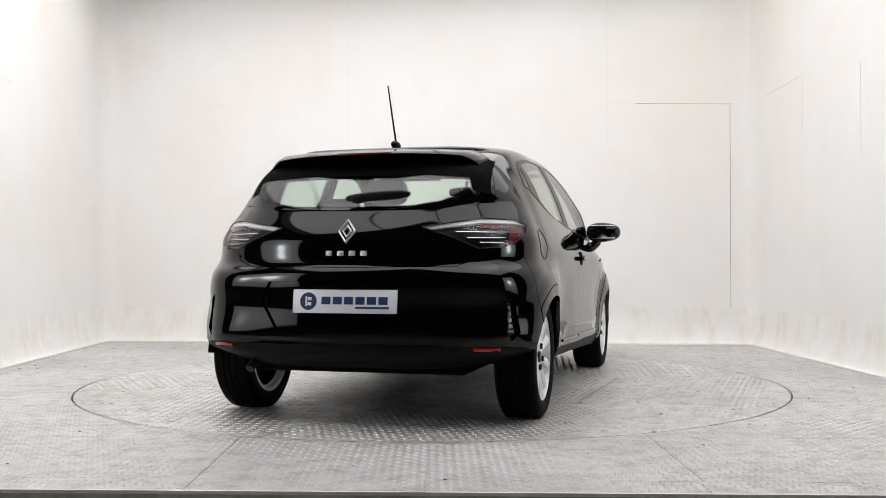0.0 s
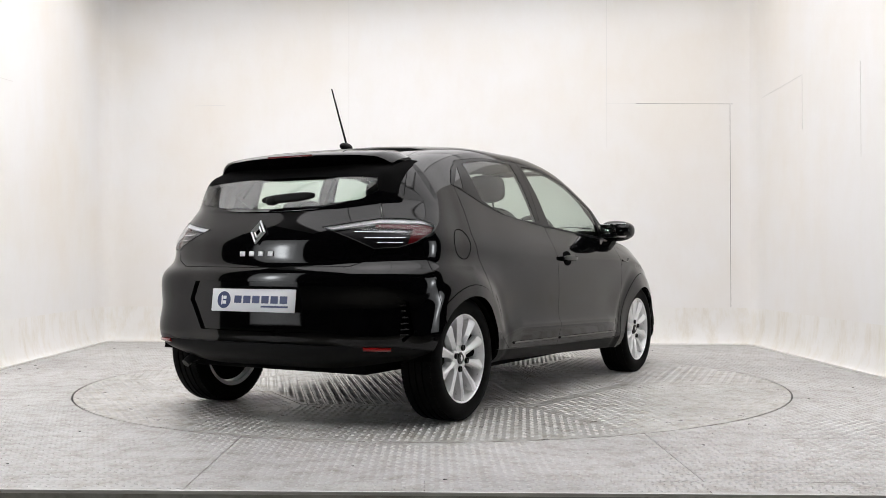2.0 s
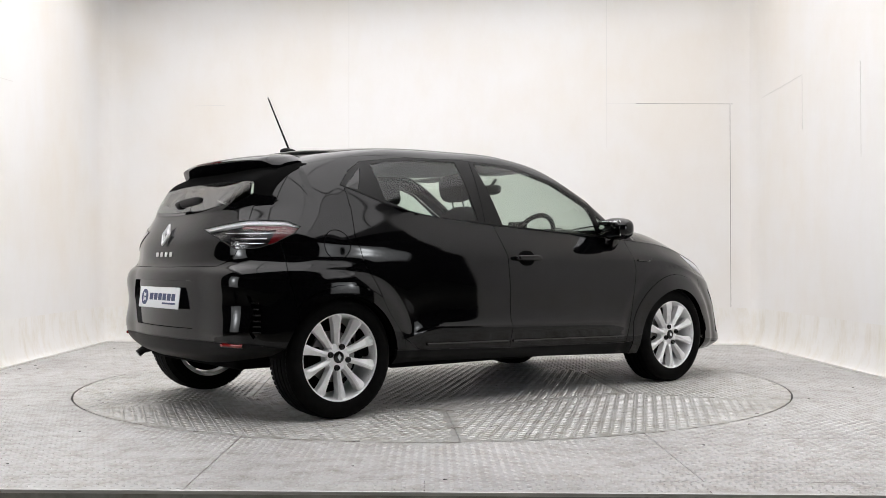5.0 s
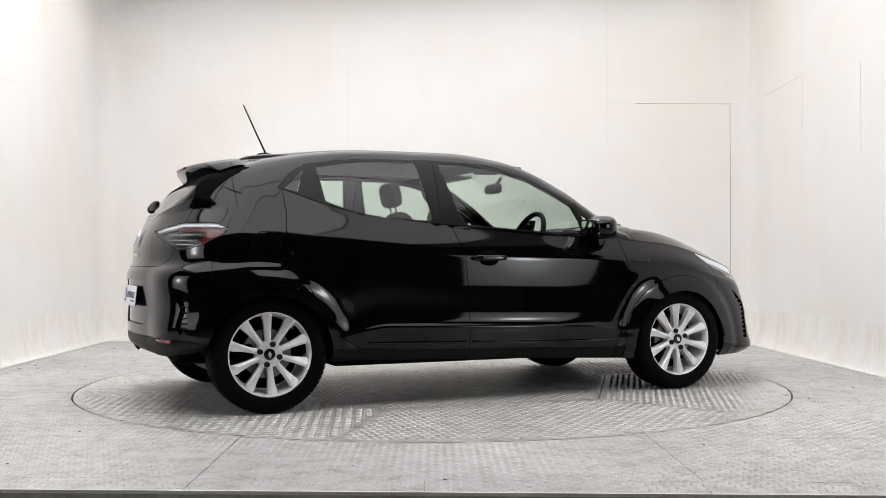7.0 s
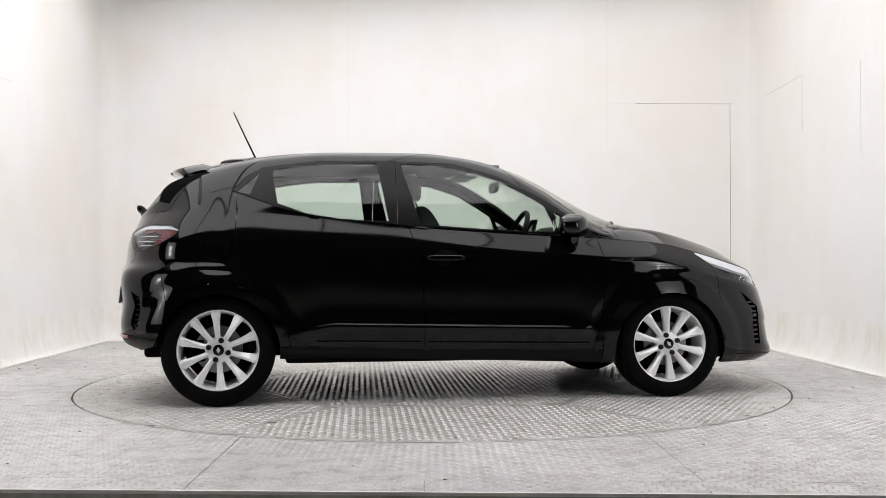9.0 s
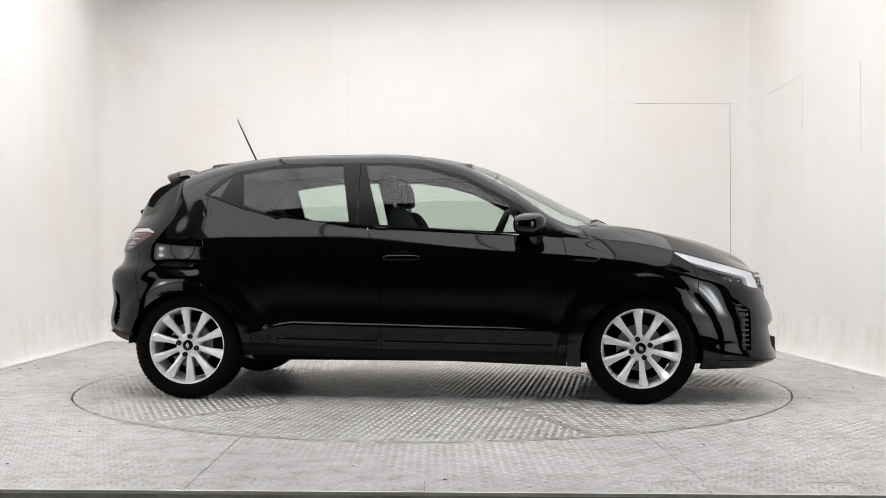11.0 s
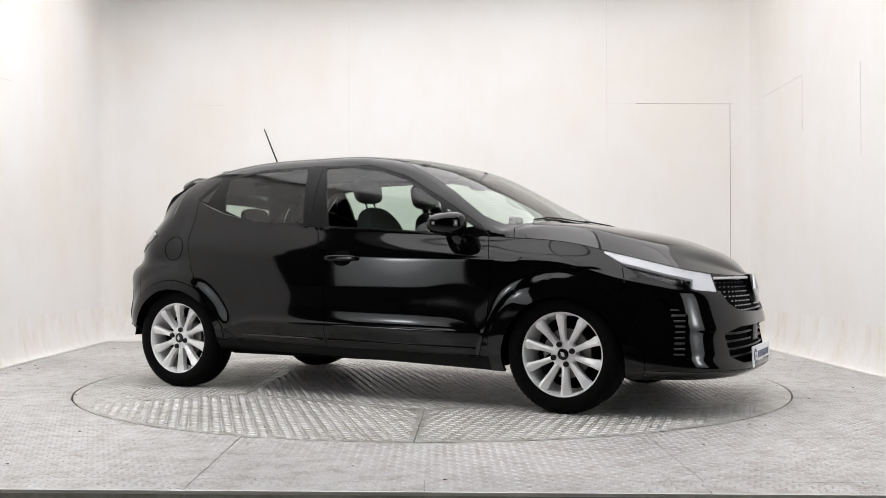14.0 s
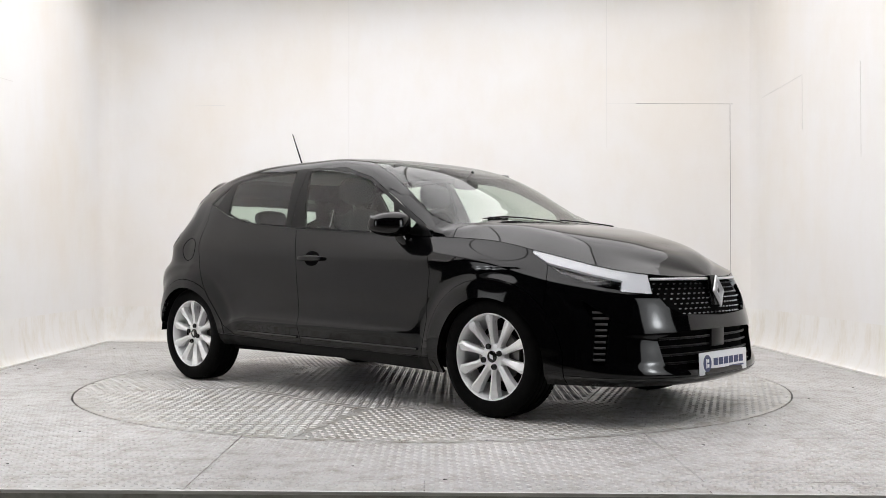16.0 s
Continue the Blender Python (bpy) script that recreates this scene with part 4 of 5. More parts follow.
def build_wheel():
    """A wheel with its outer face towards +y, the lip's plane at y = 0."""
    bm = bmesh.new()
    lathe(bm, [(0.2255, -0.012), (0.2275, -0.002), (0.2245, 0.001), (0.2165, 0.0), (0.2125, -0.006), (0.205, -0.05), (0.195, -0.13), (0.20, -0.18), (0.222, -0.185)], 72)
    lathe(bm, [(0.0, -0.022), (0.05, -0.02), (0.066, -0.024), (0.072, -0.034), (0.072, -0.07), (0.0, -0.07)], 48)
    bmesh.ops.recalc_face_normals(bm, faces=bm.faces[:])
    wheel = part("wheel", bm, ALLOY, car, "silver ten-spoke alloy wheel", sharp=30)
    spoke = None
    for i in range(10):
        if spoke is None:
            spoke = part("spoke", spoke_mesh(), ALLOY, wheel, sharp=9)
            o = spoke
        else:
            o = new("spoke", spoke.data)
            o.parent = wheel
        o.matrix_basis = pose(0, 0, 0, 0, i * 36 + 90, 0)
    bm = bmesh.new()
    prof = [(0.218, -0.012), (0.222, 0.004), (0.236, 0.010), (0.262, 0.014), (0.285, 0.009), (0.300, -0.004), (0.307, -0.022)]
    prof += [(0.310, -0.035), (0.310, -0.052), (0.303, -0.054), (0.303, -0.060), (0.310, -0.062), (0.311, -0.088), (0.304, -0.090), (0.304, -0.096), (0.311, -0.098), (0.310, -0.126), (0.303, -0.128), (0.303, -0.134), (0.310, -0.136), (0.308, -0.158), (0.300, -0.178), (0.28, -0.192), (0.245, -0.195), (0.222, -0.186)]
    lathe(bm, prof, 80)
    bmesh.ops.recalc_face_normals(bm, faces=bm.faces[:])
    part("tyre", bm, RUBBER, wheel, "black treaded tyre", sharp=30)
    # tread blocks on both shoulders
    bm = bmesh.new()
    for k in range(72):
        a = k * math.tau / 72
        for y0, y1 in ((-0.048, -0.012), (-0.176, -0.140)):
            m = Matrix.Rotation(-a, 4, "Y")
            box(bm, 0.296, 0.3070, y0, y1, -0.0095, 0.0095, m=m)
    tagged(part("tread_pattern", bm, RUBBER, wheel, sharp=30), kind="stuff")
    bm = bmesh.new()
    lathe(bm, [(0.0, -0.0125), (0.026, -0.0135), (0.030, -0.017), (0.030, -0.03)], 32)
    bmesh.ops.recalc_face_normals(bm, faces=bm.faces[:])
    cap = part("hub_cap", bm, GLOSS, wheel, "black hub cap", sharp=30)
    bm = bmesh.new()
    prism(bm, [(0, 0.018), (0.011, 0), (0, -0.018), (-0.011, 0), (0, 0.010), (0.006, 0), (0, -0.010), (-0.006, 0)][:4], 0.002, pose(0, -0.0125, 0))
    part("emblem", bm, BADGE, cap, sharp=20)
    bolt = None
    for i in range(4):
        a = i * math.pi / 2 + 0.35
        if bolt is None:
            bm = bmesh.new()
            lathe(bm, [(0.0, 0.0), (0.007, 0.001), (0.008, -0.004), (0.0135, -0.005), (0.0145, 0.0015), (0.0155, -0.008)], 16)
            bmesh.ops.recalc_face_normals(bm, faces=bm.faces[:])
            bolt = part("wheel_bolt", bm, DARKMETAL, wheel, sharp=30)
            o = bolt
        else:
            o = new("wheel_bolt", bolt.data)
            o.parent = wheel
        o.matrix_basis = pose(0.054 * math.cos(a), -0.008, 0.054 * math.sin(a))
    bm = bmesh.new()
    lathe(bm, [(0.05, -0.075), (0.13, -0.075), (0.13, -0.098), (0.05, -0.098)], 48, True)
    bmesh.ops.recalc_face_normals(bm, faces=bm.faces[:])
    part("brake_disc", bm, DISC, wheel, sharp=30)
    bm = bmesh.new()
    box(bm, 0.075, 0.155, -0.12, -0.062, -0.06, 0.06, 0.012)
    # added near-black disc closing the barrel, as shade between the spokes
    lathe(bm, [(0.0, -0.15), (0.19, -0.15)], 32)
    part("brake_caliper", bm, LINER, wheel, sharp=30)
    return wheel


wheel = build_wheel()
LIP = 0.842
spots = [pose(AXLE, LIP, HUBZ), pose(-AXLE, LIP, HUBZ), pose(AXLE, -LIP, HUBZ, 0, 0, 180), pose(-AXLE, -LIP, HUBZ, 0, 0, 180)]
wheel.matrix_basis = spots[0]
for i, m in enumerate(spots[1:]):
    copy_thing(wheel, m @ pose(0, 0, 0, 0, (17, 40, 4)[i], 0))

# arch liners, floor pan
for sx in (1, -1):
    for sy in (1, -1):
        bm = bmesh.new()
        n = 24
        arc = [(sx * AXLE + 0.345 * math.cos(a), HUBZ - 0.03 + 0.345 * math.sin(a)) for a in (0.12 + (math.pi - 0.24) * i / n for i in range(n + 1))]
        o = [bm.verts.new((x, sy * 0.855, z)) for x, z in arc]
        i_ = [bm.verts.new((x, sy * 0.56, z)) for x, z in arc]
        for k in range(n):
            bm.faces.new((o[k], o[k + 1], i_[k + 1], i_[k]))
        bm.faces.new(i_)
        bmesh.ops.recalc_face_normals(bm, faces=bm.faces[:])
        part("arch_liner", bm, LINER, car, sharp=30)
bm = bmesh.new()
box(bm, -0.93, 0.94, -0.77, 0.77, 0.225, 0.30, 0.02)
box(bm, -1.72, -0.93, -0.55, 0.55, 0.25, 0.36, 0.02)
box(bm, 0.94, 1.98, -0.55, 0.55, 0.20, 0.34, 0.02)
part("floor_pan", bm, LINER, car, "dark underbody pan")
bm = bmesh.new()
box(bm, -1.70, -1.50, 0.22, 0.56, 0.30, 0.37, 0.03)
part("silencer", bm, LINER, car)
bm = bmesh.new()
tube(bm, [(-1.55, 0.50, 0.30), (-1.70, 0.52, 0.30), (-1.77, 0.53, 0.285), (-1.80, 0.535, 0.262)], 0.022, 16)
part("tailpipe", bm, DARKMETAL, car)
bm = bmesh.new()
tube(bm, [(-AXLE, -0.66, HUBZ), (-AXLE + 0.06, -0.4, 0.30), (-AXLE + 0.06, 0.4, 0.30), (-AXLE, 0.66, HUBZ)], 0.04, 10)
part("rear_axle", bm, DARKMETAL, car)

# ---- lamps, grilles, vents ----
for mir, sgn in ((True, -1), (False, 1)):
    t = part("tail_lamp", taken([(LOW, TAILLAMP), (LOW, TL_TOP), (LOW, TL_RED)], mirror=mir, lip=0.006, push=0.002), LENS, car, "clear and red tail lamp", sharp=SH)
    part("lamp_housing", taken([(LOW, TAILLAMP)], mirror=mir, lip=0.0, shrink=0.0, push=-0.022), SMOKED, t, "dark lamp housing", sharp=SH)
    part("lamp_strip", taken([(LOW, TL_TOP)], mirror=mir, lip=0.02, shrink=0.0, push=-0.006), FROST, t, "pale light strip", sharp=SH)
    part("red_element", taken([(LOW, TL_RED)], mirror=mir, lip=0.01, shrink=0.0, push=-0.014), REDLENS, t, "red lamp element", sharp=SH)
    outline = [(-1.453, 0.957), (-1.27, 0.978), (-1.08, 0.998), (-0.94, 0.998), (-0.80, 0.994), (-0.70, 0.966), (-0.735, 0.93), (-0.80, 0.905), (-0.86, 0.882), (-0.98, 0.858), (-1.14, 0.854), (-1.215, 0.88), (-1.29, 0.905), (-1.37, 0.932), (-1.453, 0.957)]
    rim = []
    for (q0, z0), (q1, z1) in zip(outline, outline[1:]):
        for k in range(4):
            p, n = on_low(TAIL, q0 + (q1 - q0) * k / 4, z0 + (z1 - z0) * k / 4, sgn)
            rim.append(p + n * 0.001)
    bm = bmesh.new()
    tube(bm, rim + rim[:1], 0.0022, 6)
    part("lamp_rim", bm, DARKMETAL, t, "thin dark rim", sharp=40)
    for q0, q1, z in ((-1.26, -0.90, 0.940), (-1.20, -0.92, 0.910), (-1.12, -0.94, 0.884)):
        bm = bmesh.new()
        pts = []
        for i in range(9):
            p, n = on_low(TAIL, q0 + (q1 - q0) * i / 8, z, sgn)
            pts.append(p - n * 0.017)
        tube(bm, pts, 0.0022, 6)
        part("light_bar", bm, SILVER_LAMP, t, "bright lamp bar", sharp=40)
    t = part("headlamp", taken([(LOW, HEADLAMP), (LOW, HL_TOP), (LOW, HL_END)], mirror=mir, lip=0.006, push=0.002), LENS, car, "clear slim headlamp", sharp=SH)
    part("lamp_housing", taken([(LOW, HEADLAMP)], mirror=mir, lip=0.0, shrink=0.0, push=-0.028), GLOSS, t, "black lamp housing", sharp=SH)
    part("lamp_strip", taken([(LOW, HL_TOP)], mirror=mir, lip=0.02, shrink=0.0, push=-0.005), FROST, t, "pale light strip", sharp=SH)
    part("lamp_strip", taken([(LOW, HL_END)], mirror=mir, lip=0.02, shrink=0.0, push=-0.006), FROST, t, "pale light strip", sharp=SH)
    for q in (1.02, 1.12, 1.22, 1.31):
        p, n = on_low(NOSE, q, 0.70, sgn)
        bm = bmesh.new()
        lathe(bm, [(0.0, -0.02), (0.012, -0.016), (0.022, 0.0), (0.024, -0.004)], 20)
        bmesh.ops.transform(bm, matrix=facing(p - n * 0.022, n), verts=bm.verts[:])
        part("projector", bm, SILVER_LAMP, t, sharp=30)
    v = part("corner_vent", taken([(LOW, VENT)], mirror=mir, lip=0.0, shrink=0.0, push=-0.02), GLOSS, front_bumper, "gloss black slatted corner vent", sharp=SH)
    for i in range(9):
        z = 0.325 + i * 0.028
        bm = bmesh.new()
        c = 1.145 + 0.16 * max(0.0, z - 0.30) - 0.02 if z < 0.5 else 1.155
        half = 0.042 if z < 0.5 else 0.055
        tube(bm, [p - n * 0.010 for p, n in (on_low(NOSE, c - half + 2 * half * k / 4, z, sgn) for k in range(5))], 0.006, 6)
        part("slat", bm, SLAT, v, sharp=40)
    v = part("corner_vent", taken([(LOW, RVENT)], mirror=mir, lip=0.0, shrink=0.0, push=-0.025), GLOSS, rear_bumper, "gloss black slatted corner vent", sharp=SH)
    for i in range(6):
        z = 0.45 + i * 0.028
        bm = bmesh.new()
        c = -0.955 if z < 0.56 else -0.97
        pts = []
        for k in range(4):
            p, n = on_low(TAIL, c - 0.028 + 0.056 * k / 3, z, sgn)
            pts.append(p - n * 0.019)
        tube(bm, pts, 0.004, 6)
        part("slat", bm, SATIN, v, sharp=40)
    # red reflector on the bumper skirt
    bm = bmesh.new()
    pts = [on_low(TAIL, -1.22 + 0.17 * k / 6, 0.385, sgn) for k in range(7)]
    tube(bm, [p + n * 0.001 for p, n in pts], 0.010, 8)
    part("reflector", bm, REFLECT, rear_bumper, "red bumper reflector", sharp=40)

grille = part("grille", taken([(LOW, GRILLE)], both=True, lip=0.0, shrink=0.0, push=-0.025), LINER, car, "black front grille with small studs", sharp=SH)
gx, gf = [], []
for row in range(7):
    z = 0.533 + row * 0.0245
    for k in range(-24, 25):
        y = (k + 0.5 * (row % 2)) * 0.042
        lim = 0.30 + 0.20 * (z - 0.52) / 0.17
        if abs(y) > lim or (abs(y) < 0.05 and z > 0.55):
            continue
        j = int(np.argmin(np.abs(LOWER[-60:, :, 1] - abs(y)) + np.abs(LOWER[-60:, :, 2] - z)))
        p = LOWER[-60:].reshape(-1, 3)[j]
        x = p[0] - 0.008
        b = len(gx)
        gx += [(x - 0.016, y, z + 0.005), (x - 0.016, y + 0.011, z), (x - 0.016, y, z - 0.005), (x - 0.016, y - 0.011, z), (x - 0.004, y, z + 0.001)]
        gf += [(b, b + 1, b + 4), (b + 1, b + 2, b + 4), (b + 2, b + 3, b + 4), (b + 3, b, b + 4)]
me = bpy.data.meshes.new("grille_studs")
me.from_pydata(gx, [], gf)
me.materials.append(STUD)
studs = new("grille_pattern", me)
studs.parent = grille
tagged(studs, "rows of small grey studs", kind="stuff")
bm = bmesh.new()
tube(bm, [Vector((p.x, p.y, p.z)) + n * 0.002 for p, n in [on_low(NOSE, 1.53 + 0.54 * i / 14, 0.703, -1) for i in range(15)]], 0.007, 8)
part("chrome_strip", bm, BADGE, grille, "thin satin silver strip", sharp=40)
bm = bmesh.new()
tube(bm, [Vector((p.x, p.y, p.z)) + n * 0.002 for p, n in [on_low(NOSE, 1.53 + 0.54 * i / 14, 0.703, 1) for i in range(15)]], 0.007, 8)
part("chrome_strip", bm, BADGE, grille, "thin satin silver strip", sharp=40)
low = part("lower_grille", taken([(LOW, LOWGRILLE)], both=True, lip=0.0, shrink=0.0, push=-0.045), LINER, front_bumper, "black lower grille", sharp=SH)
for z in (0.295, 0.335, 0.375, 0.415):
    bm = bmesh.new()
    half = [on_low(NOSE, 1.60 + 0.53 * i / 10, z, 1) for i in range(11)]
    pts = [Vector((p.x - 0.03, -p.y, z)) for p, n in half] + [Vector((p.x - 0.03, p.y, z)) for p, n in half[::-1]]
    tube(bm, pts, 0.006, 8)
    part("slat", bm, SATIN, low, sharp=40)
bm = bmesh.new()
box(bm, 2.07, 2.118, -0.07, 0.07, 0.36, 0.455, 0.006)
part("sensor_cover", bm, SATIN, low, "square sensor cover")


# ---- badges and plates ----
def diamond(parent, m, h, w, material):
    """A tall lozenge of two nested rims."""
    bm = bmesh.new()
    for a0, a1, y in ((1.0, 0.74, 0.007), (0.56, 0.34, 0.006)):
        ring = []
        for s, yy in ((a0, 0.0), (a0 * 0.97, y), ((a0 + a1) / 2, y * 1.5), (a1 * 1.04, y), (a1, 0.0)):
            ring.append([bm.verts.new((x * s, yy, z * s)) for x, z in ((0, h / 2), (w / 2, 0), (0, -h / 2), (-w / 2, 0))])
        for a, b in zip(ring, ring[1:]):
            for k in range(4):
                bm.faces.new((a[k], a[(k + 1) % 4], b[(k + 1) % 4], b[k]))
    bmesh.ops.recalc_face_normals(bm, faces=bm.faces[:])
    bmesh.ops.transform(bm, matrix=m, verts=bm.verts[:])
    return part("badge", bm, material, parent, "silver lozenge badge", sharp=15)


def tail_point(y, z):
    f = LOWER[:70].reshape(-1, 3)
    p = f[int(np.argmin((f[:, 1] - abs(y)) ** 2 + (f[:, 2] - z) ** 2))]
    return Vector((p[0], y, z))


top, bot = tail_point(0, 0.99), tail_point(0, 0.87)
slope = Vector((top.x - bot.x, 0, top.z - bot.z)).normalized()
out = Vector((-slope.z, 0, slope.x))
diamond(tailgate, facing((top + bot) / 2 + out * 0.015, out), 0.128, 0.094, BADGE)
for y in (0.088, 0.029, -0.029, -0.088):
    bm = bmesh.new()
    box(bm, -0.016, 0.016, 0.0, 0.004, -0.012, 0.012, 0.003, m=facing(tail_point(y, 0.831) + Vector((-0.001, 0, 0)), (-1, 0, 0.1)))
    part("nameplate_bar", bm, BADGE, tailgate, "small silver bar", sharp=30)


def number_plate(parent, m):
    bm = bmesh.new()
    box(bm, -0.262, 0.262, -0.006, 0.0, -0.056, 0.056, 0.004)
    p = part("number_plate", bm, WHITE_PLATE, parent, "white show plate with navy bars", m=m)
    bm = bmesh.new()
    cyl(bm, (0.182, 0.0, 0), (0.182, 0.0016, 0), 0.042, n=40)
    disc = part("logo_disc", bm, NAVY, p, "navy disc")
    for a, b, c, d in ((0.189, 0.197, -0.024, 0.024), (0.166, 0.186, 0.004, 0.02), (0.166, 0.186, -0.02, -0.004)):
        bm = bmesh.new()
        box(bm, a, b, 0.0018, 0.0026, c, d)
        part("logo_bar", bm, WHITE_PLATE, p, sharp=None)
    x = 0.115
    for i in range(6):
        bm = bmesh.new()
        box(bm, x - 0.045, x, 0.0002, 0.0014, -0.014, 0.022)
        part("print_bar", bm, NAVY, p, sharp=None)
        x -= 0.057
    bm = bmesh.new()
    box(bm, -0.222, -0.055, 0.0002, 0.0014, -0.034, -0.025)
    part("print_bar", bm, NAVY, p, sharp=None)


number_plate(rear_bumper, facing((-1.900, -0.003, 0.604), (-1, 0, 0.12)))
number_plate(front_bumper, facing((2.150, 0, 0.283), (1, 0, 0.03)))
diamond(grille, facing((2.118, 0, 0.642), (1, 0, 0.18)), 0.165, 0.112, BADGE)
bm = bmesh.new()
box(bm, -0.05, 0.05, -0.06, 0.0, -0.075, 0.085, 0.01, m=facing((2.112, 0, 0.642), (1, 0, 0.18)))
part("badge_mount", bm, GLOSS, grille)


# ---- mirrors, handles, flap ----
def superball(bm, a, b, c, e=0.6, n=24, m=None):
    """A rounded box: half sizes a, b, c."""
    def f(w, k):
        return math.copysign(abs(w) ** k, w)
    rows = []
    for i in range(1, n):
        t = -math.pi / 2 + math.pi * i / n
        rows.append([bm.verts.new((a * f(math.cos(t), e) * f(math.cos(p), e), b * f(math.cos(t), e) * f(math.sin(p), e), c * f(math.sin(t), e))) for p in (k * math.tau / (2 * n) for k in range(2 * n))])
    lo, hi = bm.verts.new((0, 0, -c)), bm.verts.new((0, 0, c))
    for r, q in zip(rows, rows[1:]):
        for k in range(2 * n):
            bm.faces.new((r[k], r[(k + 1) % (2 * n)], q[(k + 1) % (2 * n)], q[k]))
    for k in range(2 * n):
        bm.faces.new((lo, rows[0][(k + 1) % (2 * n)], rows[0][k]))
        bm.faces.new((hi, rows[-1][k], rows[-1][(k + 1) % (2 * n)]))
    vs = [v for r in rows for v in r] + [lo, hi]
    if m is not None:
        bmesh.ops.transform(bm, matrix=m, verts=vs)
    return vs


for sgn in (1, -1):
    d = doors["front_door", sgn]
    bm = bmesh.new()
    for v in superball(bm, 0.085, 0.118, 0.068, 0.72):
        # the front is rounder and the outer end lower and slimmer
        if v.co.x > 0:
            v.co.x *= 1.0 - 0.35 * (abs(v.co.y) / 0.118) ** 2
        v.co.z *= 1.0 - 0.18 * max(0, v.co.y / 0.118)
        v.co.x -= 0.25 * max(0, v.co.y)
    bmesh.ops.transform(bm, matrix=pose(0.685, 0.925, 0.995), verts=bm.verts[:])
    if sgn < 0:
        for v in bm.verts:
            v.co.y = -v.co.y
        bmesh.ops.reverse_faces(bm, faces=bm.faces[:])
    mir = part("door_mirror", bm, PAINT, d, "black door mirror", sharp=60)
    bm = bmesh.new()
    box(bm, -0.003, 0.003, -0.088, 0.088, -0.045, 0.045, 0.002, m=pose(0.5985, sgn * 0.92, 0.995, 0, 0, sgn * -3))
    part("mirror_glass", bm, CHROME, mir, "silvered mirror glass", sharp=60)
    bm = bmesh.new()
    pts = [(0.70, sgn * 0.80, 0.895), (0.705, sgn * 0.845, 0.897), (0.70, sgn * 0.875, 0.925), (0.69, sgn * 0.895, 0.965)]
    tube(bm, pts, lambda f: 0.036 - 0.010 * f, 14)
    part("mirror_arm", bm, GLOSS, mir, "black mirror foot", sharp=60)
    # handle over a matt black oval, which paints the shade of its cup
    p, n = on_low(SIDE, -0.04, 0.812, sgn)
    bm = bmesh.new()
    superball(bm, 0.064, 0.006, 0.044, 0.9, 16, facing(p - n * 0.001, n))
    cup = part("handle_cup", bm, LINER, d, "dark handle recess", sharp=60)
    bm = bmesh.new()
    superball(bm, 0.105, 0.014, 0.0165, 0.55, 16, facing(p + n * 0.020, n))
    part("door_handle", bm, PAINT, d, "black door handle", sharp=60)
    # sill protector strip low on each door
    for nm, x0, x1 in (("front_door", -0.14, 0.80), ("rear_door", -0.76, -0.18)):
        bm = bmesh.new()
        k = 14
        pts = []
        for i in range(k + 1):
            x = x0 + (x1 - x0) * i / k
            q, n = on_low(SIDE, x, 0.352 - 0.018 * (x + 0.76), sgn)
            pts.append(Vector((x, q.y, 0.352 - 0.018 * (x + 0.76))) + n * 0.001)
        tube(bm, pts, 0.008, 8)
        part("rubbing_strip", bm, GLOSS, doors[nm, sgn], sharp=40)

# blade on each wing behind the door joint; wipers at the foot of the screen
for sgn in (1, -1):
    bm = bmesh.new()
    pts = [(0.925, 0.800), (0.97, 0.797), (1.02, 0.793), (1.05, 0.797), (1.075, 0.815)]
    tube(bm, [p + n * 0.001 for p, n in (on_low(SIDE, x, z, sgn) for x, z in pts)], lambda f: 0.007 - 0.003 * f, 8)
    part("wing_blade", bm, GLOSS, car, "slim gloss black blade", sharp=40)
for y0, y1, x1 in ((-0.05, -0.58, 1.03), (0.52, 0.02, 1.12)):
    bm = bmesh.new()
    up = Vector((0.004, 0, 0.005))
    tube(bm, [high_point(1.165 + (x1 - 1.165) * f, y0 + (y1 - y0) * f) + up for f in (0, 0.25, 0.5, 0.75, 1)], 0.004, 8)
    part("windscreen_wiper", bm, PLASTIC, car, "black windscreen wiper", sharp=40)

# round fuel flap on the right-hand quarter
p, n = on_low(SIDE, -1.315, 0.878, -1)
bm = bmesh.new()
ring = []
for k in range(40):
    a = k * math.tau / 40
    q, _ = on_low(SIDE, -1.315 + 0.074 * math.cos(a), 0.878 + 0.074 * math.sin(a), -1)
    ring.append(Vector((-1.315 + 0.074 * math.cos(a), q.y, 0.878 + 0.074 * math.sin(a))))
tube(bm, ring + ring[:1], 0.0022, 6)
part("fuel_flap_seam", bm, LINER, car, "round fuel flap joint", sharp=40)

# ---- spoiler, wiper, aerial ----
bm = bmesh.new()
NY = 33
prof = ((-1.335, -0.014), (-1.42, 0.001), (-1.51, -0.009), (-1.600, -0.028), (-1.615, -0.040), (-1.604, -0.052), (-1.56, -0.072), (-1.53, -0.115), (-1.40, -0.10))
rows = []
for j in range(NY):
    ys = -0.59 + 1.18 * j / (NY - 1)
    e = abs(ys) / 0.59
    row = []
    for x, dz in prof:
        f = max(0, (-1.345 - x)) / 0.24
        pull = max(0.0, e - 0.8) / 0.2
        row.append(bm.verts.new((x + f * (0.075 * e * e + 0.03 * pull**2), ys * (1 - 0.05 * f), 0.45 * high_point(-1.37, ys).z + 0.55 * high_point(-1.37, 0).z + 0.003 + dz - 0.03 * max(0.0, e - 0.9) / 0.1)))
    rows.append(row)
m = len(prof)
for a, b in zip(rows, rows[1:]):
    for k in range(m):
        bm.faces.new((a[k], a[(k + 1) % m], b[(k + 1) % m], b[k]))
